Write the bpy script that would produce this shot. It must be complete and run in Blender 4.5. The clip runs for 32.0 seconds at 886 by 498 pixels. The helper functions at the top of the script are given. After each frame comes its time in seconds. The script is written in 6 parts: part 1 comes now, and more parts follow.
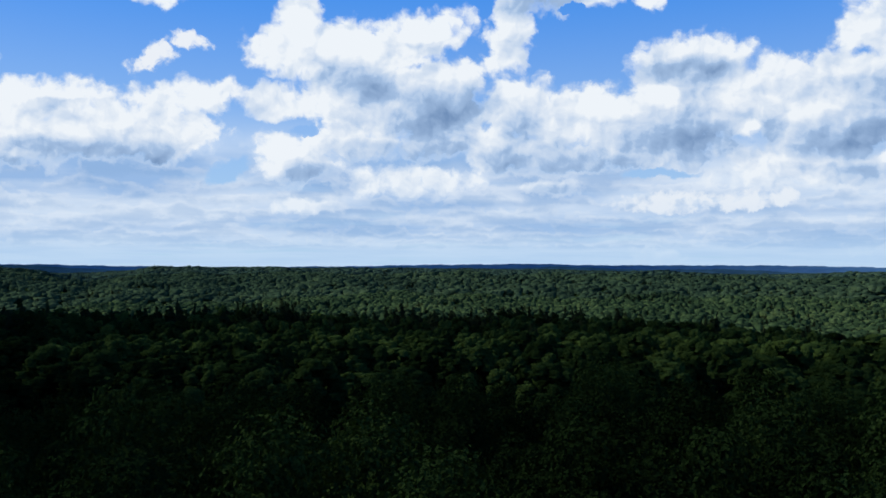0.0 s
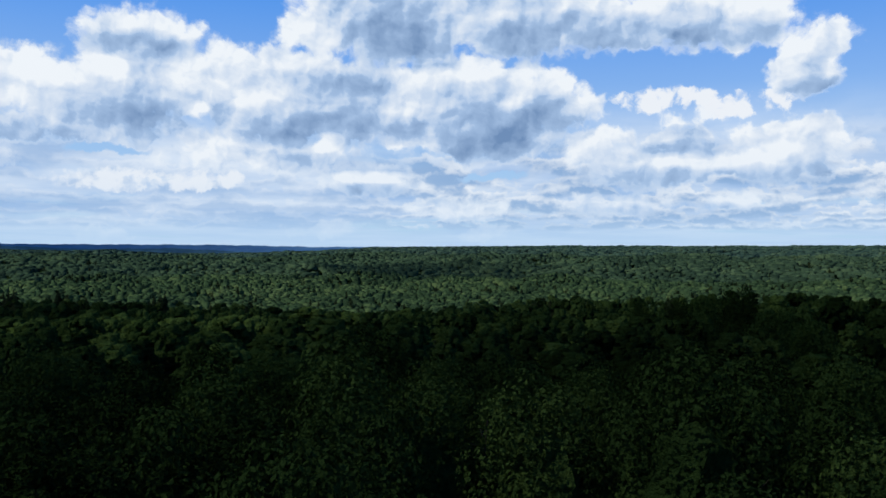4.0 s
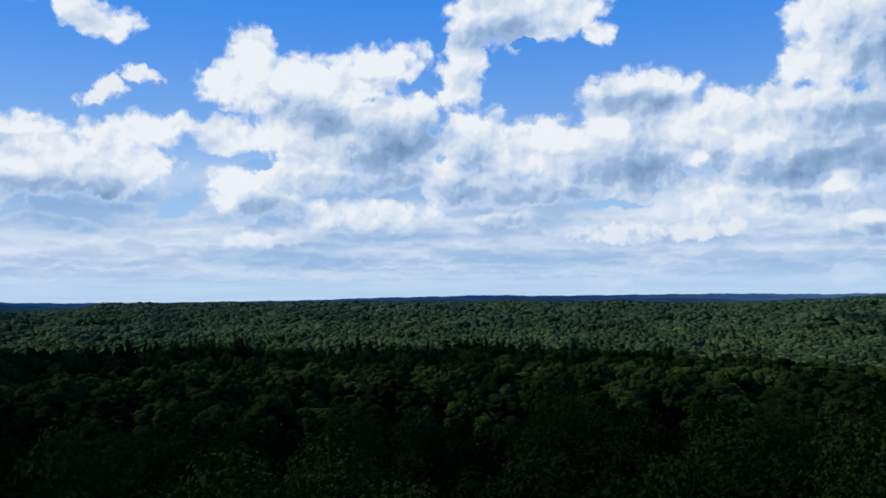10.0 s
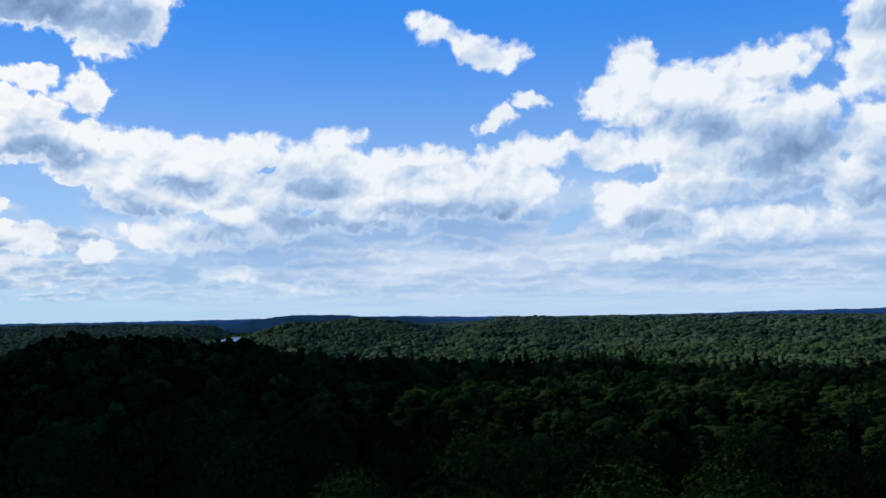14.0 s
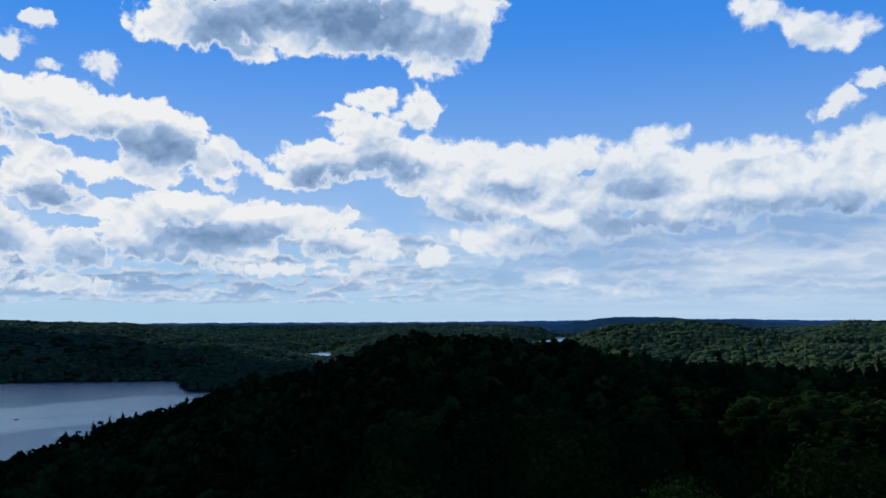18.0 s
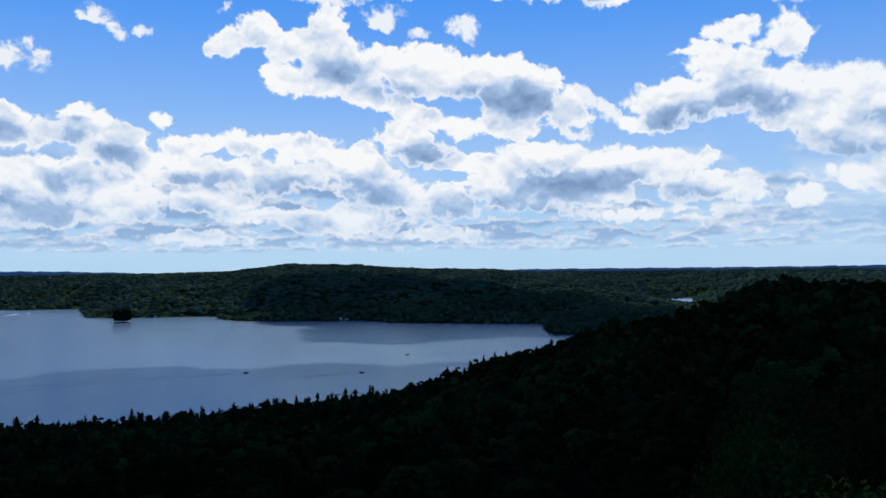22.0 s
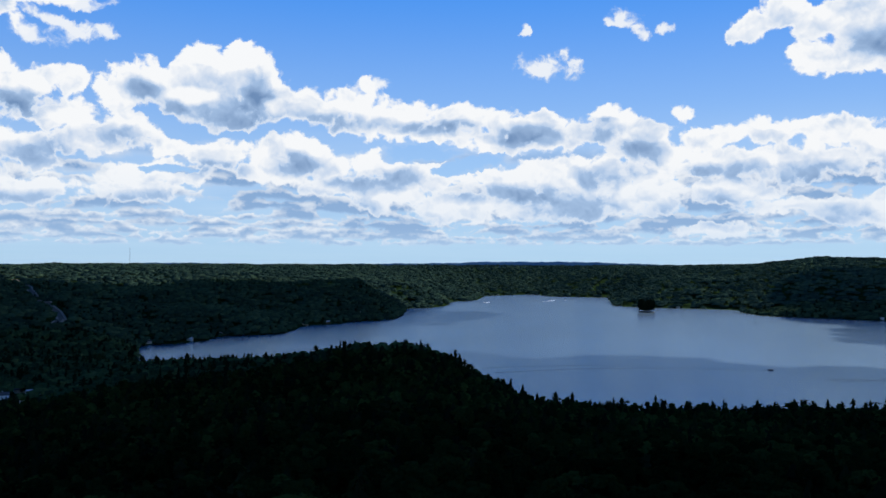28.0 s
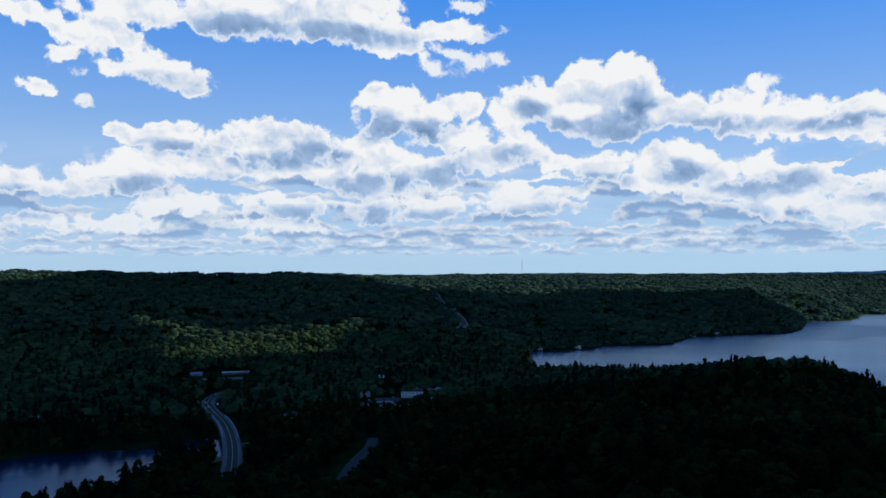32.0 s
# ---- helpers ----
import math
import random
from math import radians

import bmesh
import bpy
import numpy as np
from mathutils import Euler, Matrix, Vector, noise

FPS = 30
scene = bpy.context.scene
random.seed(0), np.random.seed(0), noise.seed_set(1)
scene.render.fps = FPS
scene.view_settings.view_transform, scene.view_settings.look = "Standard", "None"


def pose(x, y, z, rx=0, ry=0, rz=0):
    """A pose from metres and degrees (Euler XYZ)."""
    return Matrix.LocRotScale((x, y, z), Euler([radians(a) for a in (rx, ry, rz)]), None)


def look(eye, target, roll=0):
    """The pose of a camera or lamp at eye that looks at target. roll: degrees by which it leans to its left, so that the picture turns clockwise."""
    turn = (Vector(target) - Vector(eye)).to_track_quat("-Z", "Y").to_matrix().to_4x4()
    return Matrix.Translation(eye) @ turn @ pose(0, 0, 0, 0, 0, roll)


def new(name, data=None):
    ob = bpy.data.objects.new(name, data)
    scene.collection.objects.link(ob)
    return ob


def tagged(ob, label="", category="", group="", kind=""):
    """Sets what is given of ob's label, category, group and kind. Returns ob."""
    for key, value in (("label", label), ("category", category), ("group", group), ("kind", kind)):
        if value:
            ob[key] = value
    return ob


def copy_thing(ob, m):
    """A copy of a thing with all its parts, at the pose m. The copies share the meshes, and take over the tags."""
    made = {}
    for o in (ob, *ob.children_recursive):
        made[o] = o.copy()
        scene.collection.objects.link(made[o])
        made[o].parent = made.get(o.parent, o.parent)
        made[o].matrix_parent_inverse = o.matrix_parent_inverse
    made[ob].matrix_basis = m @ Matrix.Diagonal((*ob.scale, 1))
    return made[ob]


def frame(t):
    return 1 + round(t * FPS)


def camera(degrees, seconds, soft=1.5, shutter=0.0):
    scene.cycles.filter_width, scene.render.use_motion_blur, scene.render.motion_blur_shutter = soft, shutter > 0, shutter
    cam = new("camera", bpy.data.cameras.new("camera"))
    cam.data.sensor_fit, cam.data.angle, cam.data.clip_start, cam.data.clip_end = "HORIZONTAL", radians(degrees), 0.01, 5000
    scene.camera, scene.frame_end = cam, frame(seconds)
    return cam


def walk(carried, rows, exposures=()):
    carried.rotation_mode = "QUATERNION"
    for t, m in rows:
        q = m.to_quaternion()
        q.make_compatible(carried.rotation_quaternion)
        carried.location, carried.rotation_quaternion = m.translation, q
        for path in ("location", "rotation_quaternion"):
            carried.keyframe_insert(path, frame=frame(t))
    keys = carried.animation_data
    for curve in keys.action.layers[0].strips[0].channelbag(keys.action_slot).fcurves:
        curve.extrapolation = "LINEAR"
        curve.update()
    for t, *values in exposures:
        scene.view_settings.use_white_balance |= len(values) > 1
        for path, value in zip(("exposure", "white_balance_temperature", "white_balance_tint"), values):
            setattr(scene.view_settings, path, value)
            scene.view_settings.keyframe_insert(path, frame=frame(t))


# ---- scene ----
EYE = (0.0, 0.0, 140.0)   # platform of a lookout tower, 140 m above the lake

# seconds, heading (degrees to the left of north), tilt, lean
PATH = [
    (0.0, -0.00, 1.20, -0.10),
    (0.5, -4.12, 1.31, -0.24),
    (1.0, -8.14, 1.44, -0.28),
    (1.5, -12.68, 1.65, -0.36),
    (2.0, -17.90, 1.81, -0.32),
    (2.5, -23.19, 1.80, -0.23),
    (3.0, -28.45, 1.10, -0.31),
    (3.5, -33.33, 0.16, -0.25),
    (4.0, -36.62, -0.12, -0.23),
    (4.5, -37.22, 0.54, -0.25),
    (5.0, -35.81, 1.59, -0.24),
    (5.5, -33.09, 2.49, -0.12),
    (6.0, -29.94, 3.12, 0.09),
    (6.5, -26.76, 3.58, 0.26),
    (7.0, -23.57, 3.84, 0.38),
    (7.5, -20.25, 3.83, 0.42),
    (8.0, -16.91, 3.78, 0.40),
    (8.5, -13.46, 3.72, 0.56),
    (9.0, -9.97, 3.61, 0.56),
    (9.5, -6.52, 3.50, 0.65),
    (10.0, -3.05, 3.40, 0.70),
    (10.5, 0.44, 3.36, 0.88),
    (11.0, 3.95, 3.39, 1.00),
    (11.5, 7.44, 3.48, 1.00),
    (12.0, 10.86, 3.64, 0.94),
    (12.5, 14.18, 3.83, 0.85),
    (13.0, 17.29, 4.03, 0.72),
    (13.5, 20.25, 4.28, 0.78),
    (14.0, 23.16, 4.65, 0.80),
    (14.5, 26.00, 5.02, 0.72),
    (15.5, 31.58, 5.59, 0.60),
    (16.5, 37.00, 5.58, 0.50),
    (17.0, 39.69, 5.37, 0.43),
    (17.5, 42.35, 5.19, 0.24),
    (18.0, 45.08, 4.95, 0.18),
    (18.5, 47.82, 4.72, 0.09),
    (19.0, 50.63, 4.47, 0.13),
    (19.5, 53.63, 4.05, 0.18),
    (20.0, 56.80, 3.53, 0.14),
    (20.5, 59.99, 2.95, 0.15),
    (21.0, 63.23, 2.36, 0.24),
    (21.5, 66.39, 1.79, 0.48),
    (22.0, 69.36, 1.37, 0.58),
    (22.5, 72.13, 1.23, 0.63),
    (23.0, 74.69, 1.25, 0.49),
    (23.5, 76.92, 1.30, 0.49),
    (24.0, 79.28, 1.31, 0.36),
    (24.5, 81.63, 1.31, 0.23),
    (25.5, 87.19, 1.36, -0.24),
    (26.5, 93.86, 1.32, -0.49),
    (27.0, 97.31, 1.22, -0.39),
    (27.5, 100.76, 1.09, -0.22),
    (28.0, 104.15, 0.97, -0.11),
    (28.5, 107.41, 0.90, -0.03),
    (29.0, 110.56, 0.93, 0.00),
    (29.5, 113.64, 1.08, 0.10),
    (30.0, 116.61, 1.23, 0.17),
    (30.5, 119.59, 1.36, 0.23),
    (31.0, 122.64, 1.53, 0.24),
    (31.5, 126.12, 1.66, 0.27),
    (32.0, 130.15, 1.67, 0.23),
]


def heading(az, el=0.0):
    a, e = radians(az), radians(el)
    return Vector((-math.sin(a) * math.cos(e), math.cos(a) * math.cos(e), math.sin(e)))


cam = camera(56.0, 32.0, soft=1.6)
walk(cam, [(t, look(EYE, Vector(EYE) + 100 * heading(a, p), -r)) for t, a, p, r in PATH],
     exposures=[(0.0, -0.04), (3.5, -0.02), (5.5, -0.15), (7.0, -0.18), (9.0, -0.12), (11.0, -0.05), (13.5, -0.03), (16.5, -0.13), (18.0, -0.15), (20.0, -0.08), (23.0, -0.03), (29.5, -0.04), (32.0, -0.10)])

# ---------------------------------------------------------------- world and sun
SUN_AZ, SUN_EL = 78.0, 50.0
lamp = bpy.data.lights.new("sun", "SUN")
lamp.energy, lamp.angle, lamp.color = 5.0, radians(0.6), (1.0, 0.97, 0.91)
sun = new("sun", lamp)
sun.matrix_world = look(heading(SUN_AZ, SUN_EL) * 3000, (0, 0, 0))

PUFFS, WISPS, GAPS, SHADES, GLOWS = [], [], [], [], []


def puff(az, el, w, h, turn=0):
    """A heap of white cloud: where it stands in the sky, its half width and half height in degrees."""
    PUFFS.append((az, el, w, h, turn))


def wisp(az, el, w, h, turn=0):
    """A torn scrap of thin cloud."""
    WISPS.append((az, el, 1.25 * w, 1.25 * h, turn))


def gap(az, el, w, h, turn=0):
    """A hole of blue sky between clouds."""
    GAPS.append((az, el, w, h, turn))


def shade(az, el, w, h, turn=0):
    """The grey underside of a thick cloud."""
    SHADES.append((az, el, 1.35 * w, 1.35 * h, turn))


def glow(az, el, w, h, turn=0):
    """A head of cloud that stands full in the sun."""
    GLOWS.append((az, el, w, h, turn))


puff(-61.3, 13.1, 2.1, 1.6)
shade(-60.5, 4.3, 2.0, 0.9)
shade(-60.5, 9.7, 2.0, 0.9)
puff(-60.2, 6.5, 2.8, 2.4)
puff(-60.1, 11.6, 2.4, 2.5)
shade(-57.9, 4.4, 4.0, 0.8)
puff(-57.6, 5.6, 5.1, 1.6)
puff(-57.6, 7.2, 3.8, 1.4)
wisp(-57.6, 9.2, 4.1, 0.8)
puff(-56.9, 14.9, 2.9, 2.6)
puff(-55.7, 3.0, 3.3, 0.8)
shade(-54.3, 13.8, 3.6, 0.9)
shade(-53.3, 6.7, 3.0, 0.7)
shade(-52.9, 7.8, 1.9, 0.6)
shade(-52.6, 2.3, 7.1, 0.6)
puff(-52.6, 7.2, 3.8, 1.3)
puff(-52.6, 8.5, 2.0, 1.2)
wisp(-52.6, 9.7, 4.7, 0.8)
puff(-52.6, 15.0, 7.2, 2.5)
puff(-50.9, 5.4, 7.0, 1.8)
puff(-48.4, 2.9, 4.7, 0.9)
shade(-48.3, 4.4, 4.9, 1.0)
puff(-47.2, 7.0, 3.6, 1.5, -10)
puff(-47.2, 14.3, 5.1, 1.9)
shade(-46.5, 14.0, 5.0, 1.3)
puff(-45.8, 9.3, 2.7, 1.4)
shade(-43.9, 8.2, 2.5, 1.7)
puff(-43.1, 10.3, 4.9, 2.4, 20)
shade(-41.7, 1.6, 5.5, 0.6)
shade(-41.6, 13.8, 4.0, 1.3)
puff(-41.6, 16.3, 7.9, 3.9)
shade(-40.9, 6.6, 4.0, 1.0)
puff(-40.9, 7.9, 4.5, 2.4)
gap(-40.1, 4.9, 2.8, 0.4)
puff(-39.8, 0.9, 2.6, 0.7)
shade(-39.7, 5.0, 4.4, 0.6)
shade(-39.7, 7.5, 3.3, 1.9)
puff(-37.8, 2.7, 4.6, 1.0)
puff(-37.8, 9.4, 8.0, 3.9)
shade(-34.7, 13.0, 3.0, 1.1)
puff(-33.1, 16.1, 7.7, 4.3)
shade(-32.7, 14.6, 3.7, 2.4)
shade(-32.0, 3.6, 2.9, 0.7)
shade(-32.0, 5.6, 6.0, 0.8)
puff(-31.6, 4.5, 4.2, 1.4)
glow(-31.6, 4.8, 2.9, 0.5)
shade(-30.0, 7.9, 5.6, 1.2)
puff(-30.0, 9.8, 8.8, 3.2)
shade(-30.0, 11.3, 3.3, 1.0)
puff(-28.5, 1.1, 2.7, 0.7)
puff(-28.5, 7.0, 1.6, 1.0)
glow(-28.5, 7.0, 1.2, 0.8)
puff(-27.7, 14.6, 3.0, 2.1)
puff(-26.2, 11.2, 4.9, 2.6)
puff(-24.8, 9.2, 5.4, 2.6)
puff(-24.8, 6.5, 8.1, 1.9)
shade(-24.7, 1.9, 5.9, 0.8)
shade(-24.7, 8.2, 5.2, 1.2)
shade(-24.0, 8.1, 4.1, 1.1)
puff(-22.9, 11.6, 4.7, 2.1, 10)
puff(-20.9, 9.7, 2.7, 1.9)
glow(-20.3, 8.8, 1.1, 0.8)
puff(-17.8, 10.8, 7.0, 2.8)
shade(-17.0, 12.9, 3.4, 0.8)
wisp(-17.0, 4.3, 6.0, 0.7)
puff(-16.6, 13.1, 4.5, 2.4)
shade(-16.6, 8.1, 4.1, 1.3)
glow(-14.7, 11.4, 1.3, 1.0)
puff(-14.7, 8.1, 6.1, 2.1)
puff(-14.7, 0.8, 2.3, 0.6)
gap(-14.3, 6.2, 3.0, 0.4)
puff(-13.9, 17.5, 1.2, 1.1)
puff(-12.3, 19.1, 3.7, 1.9, -25)
shade(-11.6, 6.7, 5.6, 0.9)
glow(-11.0, 10.5, 2.4, 1.0)
shade(-9.3, 2.7, 5.1, 0.7)
puff(-9.3, 10.0, 6.0, 2.4)
gap(-8.9, 17.0, 1.1, 0.5)
shade(-7.8, 5.0, 2.3, 0.5)
shade(-7.8, 4.8, 2.5, 0.5)
puff(-7.4, 5.3, 2.6, 0.7)
puff(-7.3, 19.0, 4.3, 2.6)
puff(-7.1, 7.6, 4.6, 1.8)
shade(-6.7, 7.2, 4.3, 1.4)
shade(-6.6, 17.6, 2.8, 1.0)
shade(-5.2, 9.1, 2.0, 1.3)
puff(-5.2, 10.9, 3.4, 2.4)
puff(-4.8, 16.0, 2.0, 2.8)
puff(-3.7, 13.6, 2.1, 1.0)
puff(-3.4, 7.9, 2.3, 2.2)
shade(-2.4, 11.2, 1.6, 1.6)
puff(-0.8, 12.5, 2.2, 2.0)
puff(-0.5, 16.6, 2.1, 1.0, -10)
puff(0.2, 11.0, 3.7, 3.0)
puff(0.5, 8.3, 4.3, 1.3)
shade(0.6, 10.2, 3.1, 1.8)
glow(1.4, 15.9, 2.5, 0.9)
puff(2.2, 15.2, 4.4, 2.2, -12)
puff(2.5, 5.8, 6.1, 1.3)
shade(2.8, 7.8, 6.0, 0.8)
shade(3.1, 4.0, 5.1, 0.6)
shade(5.0, 12.2, 2.2, 1.1)
puff(5.0, 11.3, 5.2, 3.2)
puff(5.1, 6.1, 1.9, 0.7)
puff(5.5, 6.1, 1.9, 0.7)
puff(6.2, 8.6, 3.7, 1.5)
glow(6.5, 14.7, 2.5, 1.3)
puff(6.9, 14.3, 4.5, 2.6)
shade(7.1, 2.8, 5.3, 0.8)
shade(8.2, 5.9, 2.6, 0.9)
puff(9.1, 4.0, 3.1, 0.7)
gap(9.6, 9.2, 1.3, 0.5)
puff(9.8, 7.2, 3.7, 2.1)
puff(10.0, 16.3, 1.9, 2.4)
glow(10.0, 15.9, 1.5, 1.4)
glow(10.9, 7.8, 1.9, 0.9)
puff(11.2, 14.2, 2.7, 2.0)
puff(11.3, 8.0, 2.3, 1.4)
puff(11.7, 11.0, 3.9, 1.4)
gap(14.5, 6.5, 2.0, 0.9, -30)
wisp(17.1, 14.6, 1.5, 0.6)
puff(17.2, 10.9, 5.8, 1.4, -8)
puff(18.3, 17.6, 1.7, 1.0)
wisp(19.1, 13.4, 1.8, 0.9, -35)
shade(20.3, 6.5, 4.0, 1.4)
puff(20.6, 18.0, 3.2, 1.2, 22)
shade(20.8, 6.0, 3.1, 1.2)
puff(21.0, 8.7, 7.1, 2.2)
puff(23.6, 19.3, 2.7, 1.1, 20)
shade(24.4, 7.2, 3.2, 0.8)
glow(24.8, 10.9, 4.6, 0.6)
puff(24.8, 10.2, 5.5, 1.7)
shade(28.0, 6.0, 3.1, 0.7)
puff(29.1, 8.2, 8.1, 2.5)
puff(30.5, 12.2, 2.4, 0.8)
shade(30.8, 8.9, 2.3, 0.7)
shade(31.1, 2.5, 2.6, 0.5)
shade(31.2, 6.5, 1.6, 0.7)
gap(32.4, 7.2, 0.7, 0.4)
puff(32.5, 2.1, 3.3, 0.7)
glow(32.5, 4.8, 2.2, 0.5)
shade(33.2, 6.6, 2.2, 1.1)
puff(33.2, 9.8, 7.0, 2.4)
shade(33.6, 6.4, 1.8, 0.9)
shade(34.4, 4.2, 5.3, 1.3)
shade(34.5, 4.0, 5.1, 1.0)
puff(35.2, 7.3, 5.2, 2.4)
gap(35.2, 10.0, 0.9, 0.3, -20)
glow(35.9, 11.6, 3.0, 0.6)
puff(36.2, 11.0, 4.3, 1.7)
shade(36.8, 4.4, 2.7, 1.0)
puff(37.1, 3.0, 2.2, 0.6)
glow(37.1, 6.9, 1.7, 0.8)
puff(37.1, 8.6, 3.1, 2.4)
shade(37.9, 5.6, 2.6, 0.9)
puff(39.5, 10.3, 6.2, 2.1)
glow(40.3, 9.7, 2.1, 0.6)
shade(40.7, 8.9, 2.6, 1.0)
puff(41.1, 5.6, 4.2, 1.4)
shade(42.2, 3.2, 4.1, 0.6)
puff(42.2, 8.0, 4.8, 1.6)
shade(43.4, 7.3, 2.9, 1.0)
puff(43.4, 11.0, 5.0, 1.5)
puff(43.4, 20.7, 2.9, 2.3)
shade(43.8, 18.7, 2.6, 1.3)
puff(45.3, 9.5, 4.8, 1.9)
puff(45.7, 4.5, 2.4, 0.8)
puff(45.8, 17.4, 2.9, 1.1)
puff(45.8, 19.9, 5.2, 3.0)
glow(45.8, 21.4, 1.7, 0.9)
puff(46.9, 14.5, 2.2, 1.7)
gap(48.7, 7.4, 3.1, 1.4, 30)
shade(48.8, 10.5, 2.5, 0.8)
puff(48.8, 11.3, 5.6, 1.8)
puff(49.1, 4.6, 2.8, 1.0)
puff(50.0, 15.0, 2.4, 1.1)
puff(50.3, 12.7, 3.9, 1.5)
shade(50.8, 20.4, 4.8, 2.2)
puff(51.7, 7.3, 1.4, 0.7)
puff(51.8, 14.1, 2.4, 0.7)
shade(51.9, 20.6, 5.1, 1.8)
puff(52.4, 5.2, 3.4, 1.5)
shade(53.2, 9.8, 2.4, 0.9)
puff(53.2, 10.8, 4.1, 1.8)
glow(53.2, 12.0, 2.3, 0.7)
puff(53.8, 20.1, 9.5, 2.6)
shade(53.8, 4.7, 3.1, 0.8)
puff(54.2, 6.8, 3.4, 1.4)
shade(54.5, 20.7, 7.5, 1.5)
puff(55.3, 9.5, 2.3, 0.9)
shade(56.9, 2.4, 4.3, 0.7)
puff(57.0, 3.6, 5.5, 0.6)
glow(57.1, 7.5, 2.9, 0.5)
puff(58.0, 18.0, 2.0, 1.1)
shade(58.7, 5.8, 3.2, 0.9)
puff(58.7, 6.9, 5.2, 1.8)
wisp(58.9, 11.0, 2.2, 0.7, 40)
wisp(59.3, 11.1, 2.1, 0.7, 40)
wisp(59.8, 9.1, 1.1, 0.5)
shade(60.1, 18.8, 2.6, 1.6)
puff(61.0, 5.3, 5.5, 1.7)
puff(61.2, 10.6, 2.6, 1.4, 25)
puff(61.3, 10.3, 1.9, 1.1)
shade(61.3, 2.7, 6.0, 0.7)
shade(61.4, 5.3, 3.4, 1.2)
puff(61.8, 19.5, 5.3, 2.0)
puff(62.5, 7.6, 3.3, 1.3)
glow(62.7, 8.0, 2.0, 0.6)
shade(63.2, 11.1, 2.1, 0.8)
shade(63.2, 2.4, 3.9, 0.7)
shade(63.2, 3.8, 3.6, 0.8)
puff(63.3, 7.4, 3.6, 1.7)
puff(63.5, 12.2, 3.0, 2.2)
puff(64.0, 11.6, 3.3, 2.4)
puff(64.1, 9.7, 2.3, 1.2)
puff(64.2, 5.2, 2.8, 1.6)
shade(64.4, 11.8, 1.4, 1.0)
puff(64.8, 5.3, 3.8, 1.4)
shade(65.2, 4.5, 4.1, 0.9)
shade(66.4, 11.6, 2.9, 0.8)
puff(67.1, 6.8, 4.0, 1.5)
puff(67.2, 12.9, 3.6, 1.8)
puff(67.5, 9.8, 4.8, 0.9)
wisp(67.9, 16.0, 1.2, 0.9)
shade(68.6, 3.5, 2.9, 0.8)
gap(68.7, 6.4, 1.7, 0.5)
puff(69.0, 2.4, 3.4, 0.7)
puff(69.4, 4.5, 3.0, 1.6)
shade(70.2, 7.9, 2.1, 1.0)
wisp(70.6, 15.9, 1.0, 0.4)
puff(70.9, 8.3, 2.4, 1.5)
puff(71.0, 13.5, 3.9, 2.1)
puff(71.7, 10.9, 4.3, 1.0, 20)
wisp(71.8, 18.5, 1.0, 0.6)
puff(72.1, 9.2, 2.2, 1.3)
shade(72.8, 2.9, 1.7, 0.7)
shade(72.9, 11.9, 2.1, 0.7)
wisp(73.3, 16.9, 1.6, 0.9)
puff(73.5, 5.6, 3.5, 1.8)
shade(74.6, 4.9, 2.8, 1.0)
puff(74.7, 11.7, 3.8, 1.1, 15)
puff(75.4, 7.0, 3.0, 1.9)
glow(75.4, 7.4, 1.6, 0.9)
puff(75.8, 13.6, 4.9, 2.1)
puff(76.4, 3.3, 5.7, 1.3)
shade(76.9, 13.6, 1.8, 0.9)
wisp(77.0, 18.3, 2.6, 0.9)
puff(77.3, 16.2, 1.7, 1.7)
puff(78.3, 8.2, 3.7, 1.3)
puff(78.7, 14.9, 3.3, 1.7)
shade(78.9, 5.2, 4.0, 1.1)
puff(79.0, 12.9, 3.3, 1.5)
shade(79.2, 2.8, 2.3, 1.0)
puff(80.7, 6.5, 5.4, 1.5)
shade(81.7, 5.4, 1.9, 0.9)
puff(81.8, 15.6, 1.8, 1.5)
glow(82.1, 8.9, 2.2, 0.5)
puff(82.3, 3.7, 3.6, 0.7)
puff(82.4, 8.4, 3.1, 1.1)
wisp(83.9, 17.0, 0.9, 0.5)
shade(84.0, 6.0, 1.5, 0.6)
puff(84.2, 14.9, 2.0, 1.1)
puff(84.9, 4.9, 3.2, 1.3)
puff(85.3, 5.2, 2.0, 1.4)
puff(85.5, 2.1, 4.1, 0.6)
puff(85.6, 6.6, 3.6, 1.4)
shade(86.2, 2.5, 2.7, 0.5)
shade(86.2, 3.7, 2.7, 1.0)
puff(86.3, 8.1, 3.0, 1.0)
shade(86.9, 6.0, 1.4, 0.7)
puff(88.0, 7.5, 1.9, 1.0)
puff(88.0, 9.9, 0.8, 0.9)
puff(88.5, 10.1, 0.9, 0.9)
shade(88.7, 2.8, 2.5, 0.9)
wisp(88.9, 15.3, 0.9, 0.4)
shade(90.2, 9.1, 1.2, 0.8)
puff(90.3, 6.0, 2.8, 1.0)
puff(90.3, 4.4, 4.1, 1.6)
puff(90.6, 8.2, 2.8, 1.9)
wisp(90.8, 15.3, 0.8, 0.5, 40)
shade(91.0, 7.6, 2.1, 0.8)
wisp(92.0, 16.3, 1.2, 0.7)
shade(92.5, 5.9, 2.1, 0.8)
puff(92.9, 9.3, 2.4, 1.5)
glow(92.9, 10.2, 1.7, 0.4)
shade(93.7, 9.0, 2.1, 1.0)
shade(95.1, 3.7, 3.5, 1.0)
shade(95.5, 2.6, 4.2, 0.6)
puff(95.5, 5.9, 4.9, 1.6)
puff(95.5, 8.9, 2.7, 1.4)
wisp(95.5, 13.4, 0.9, 1.0)
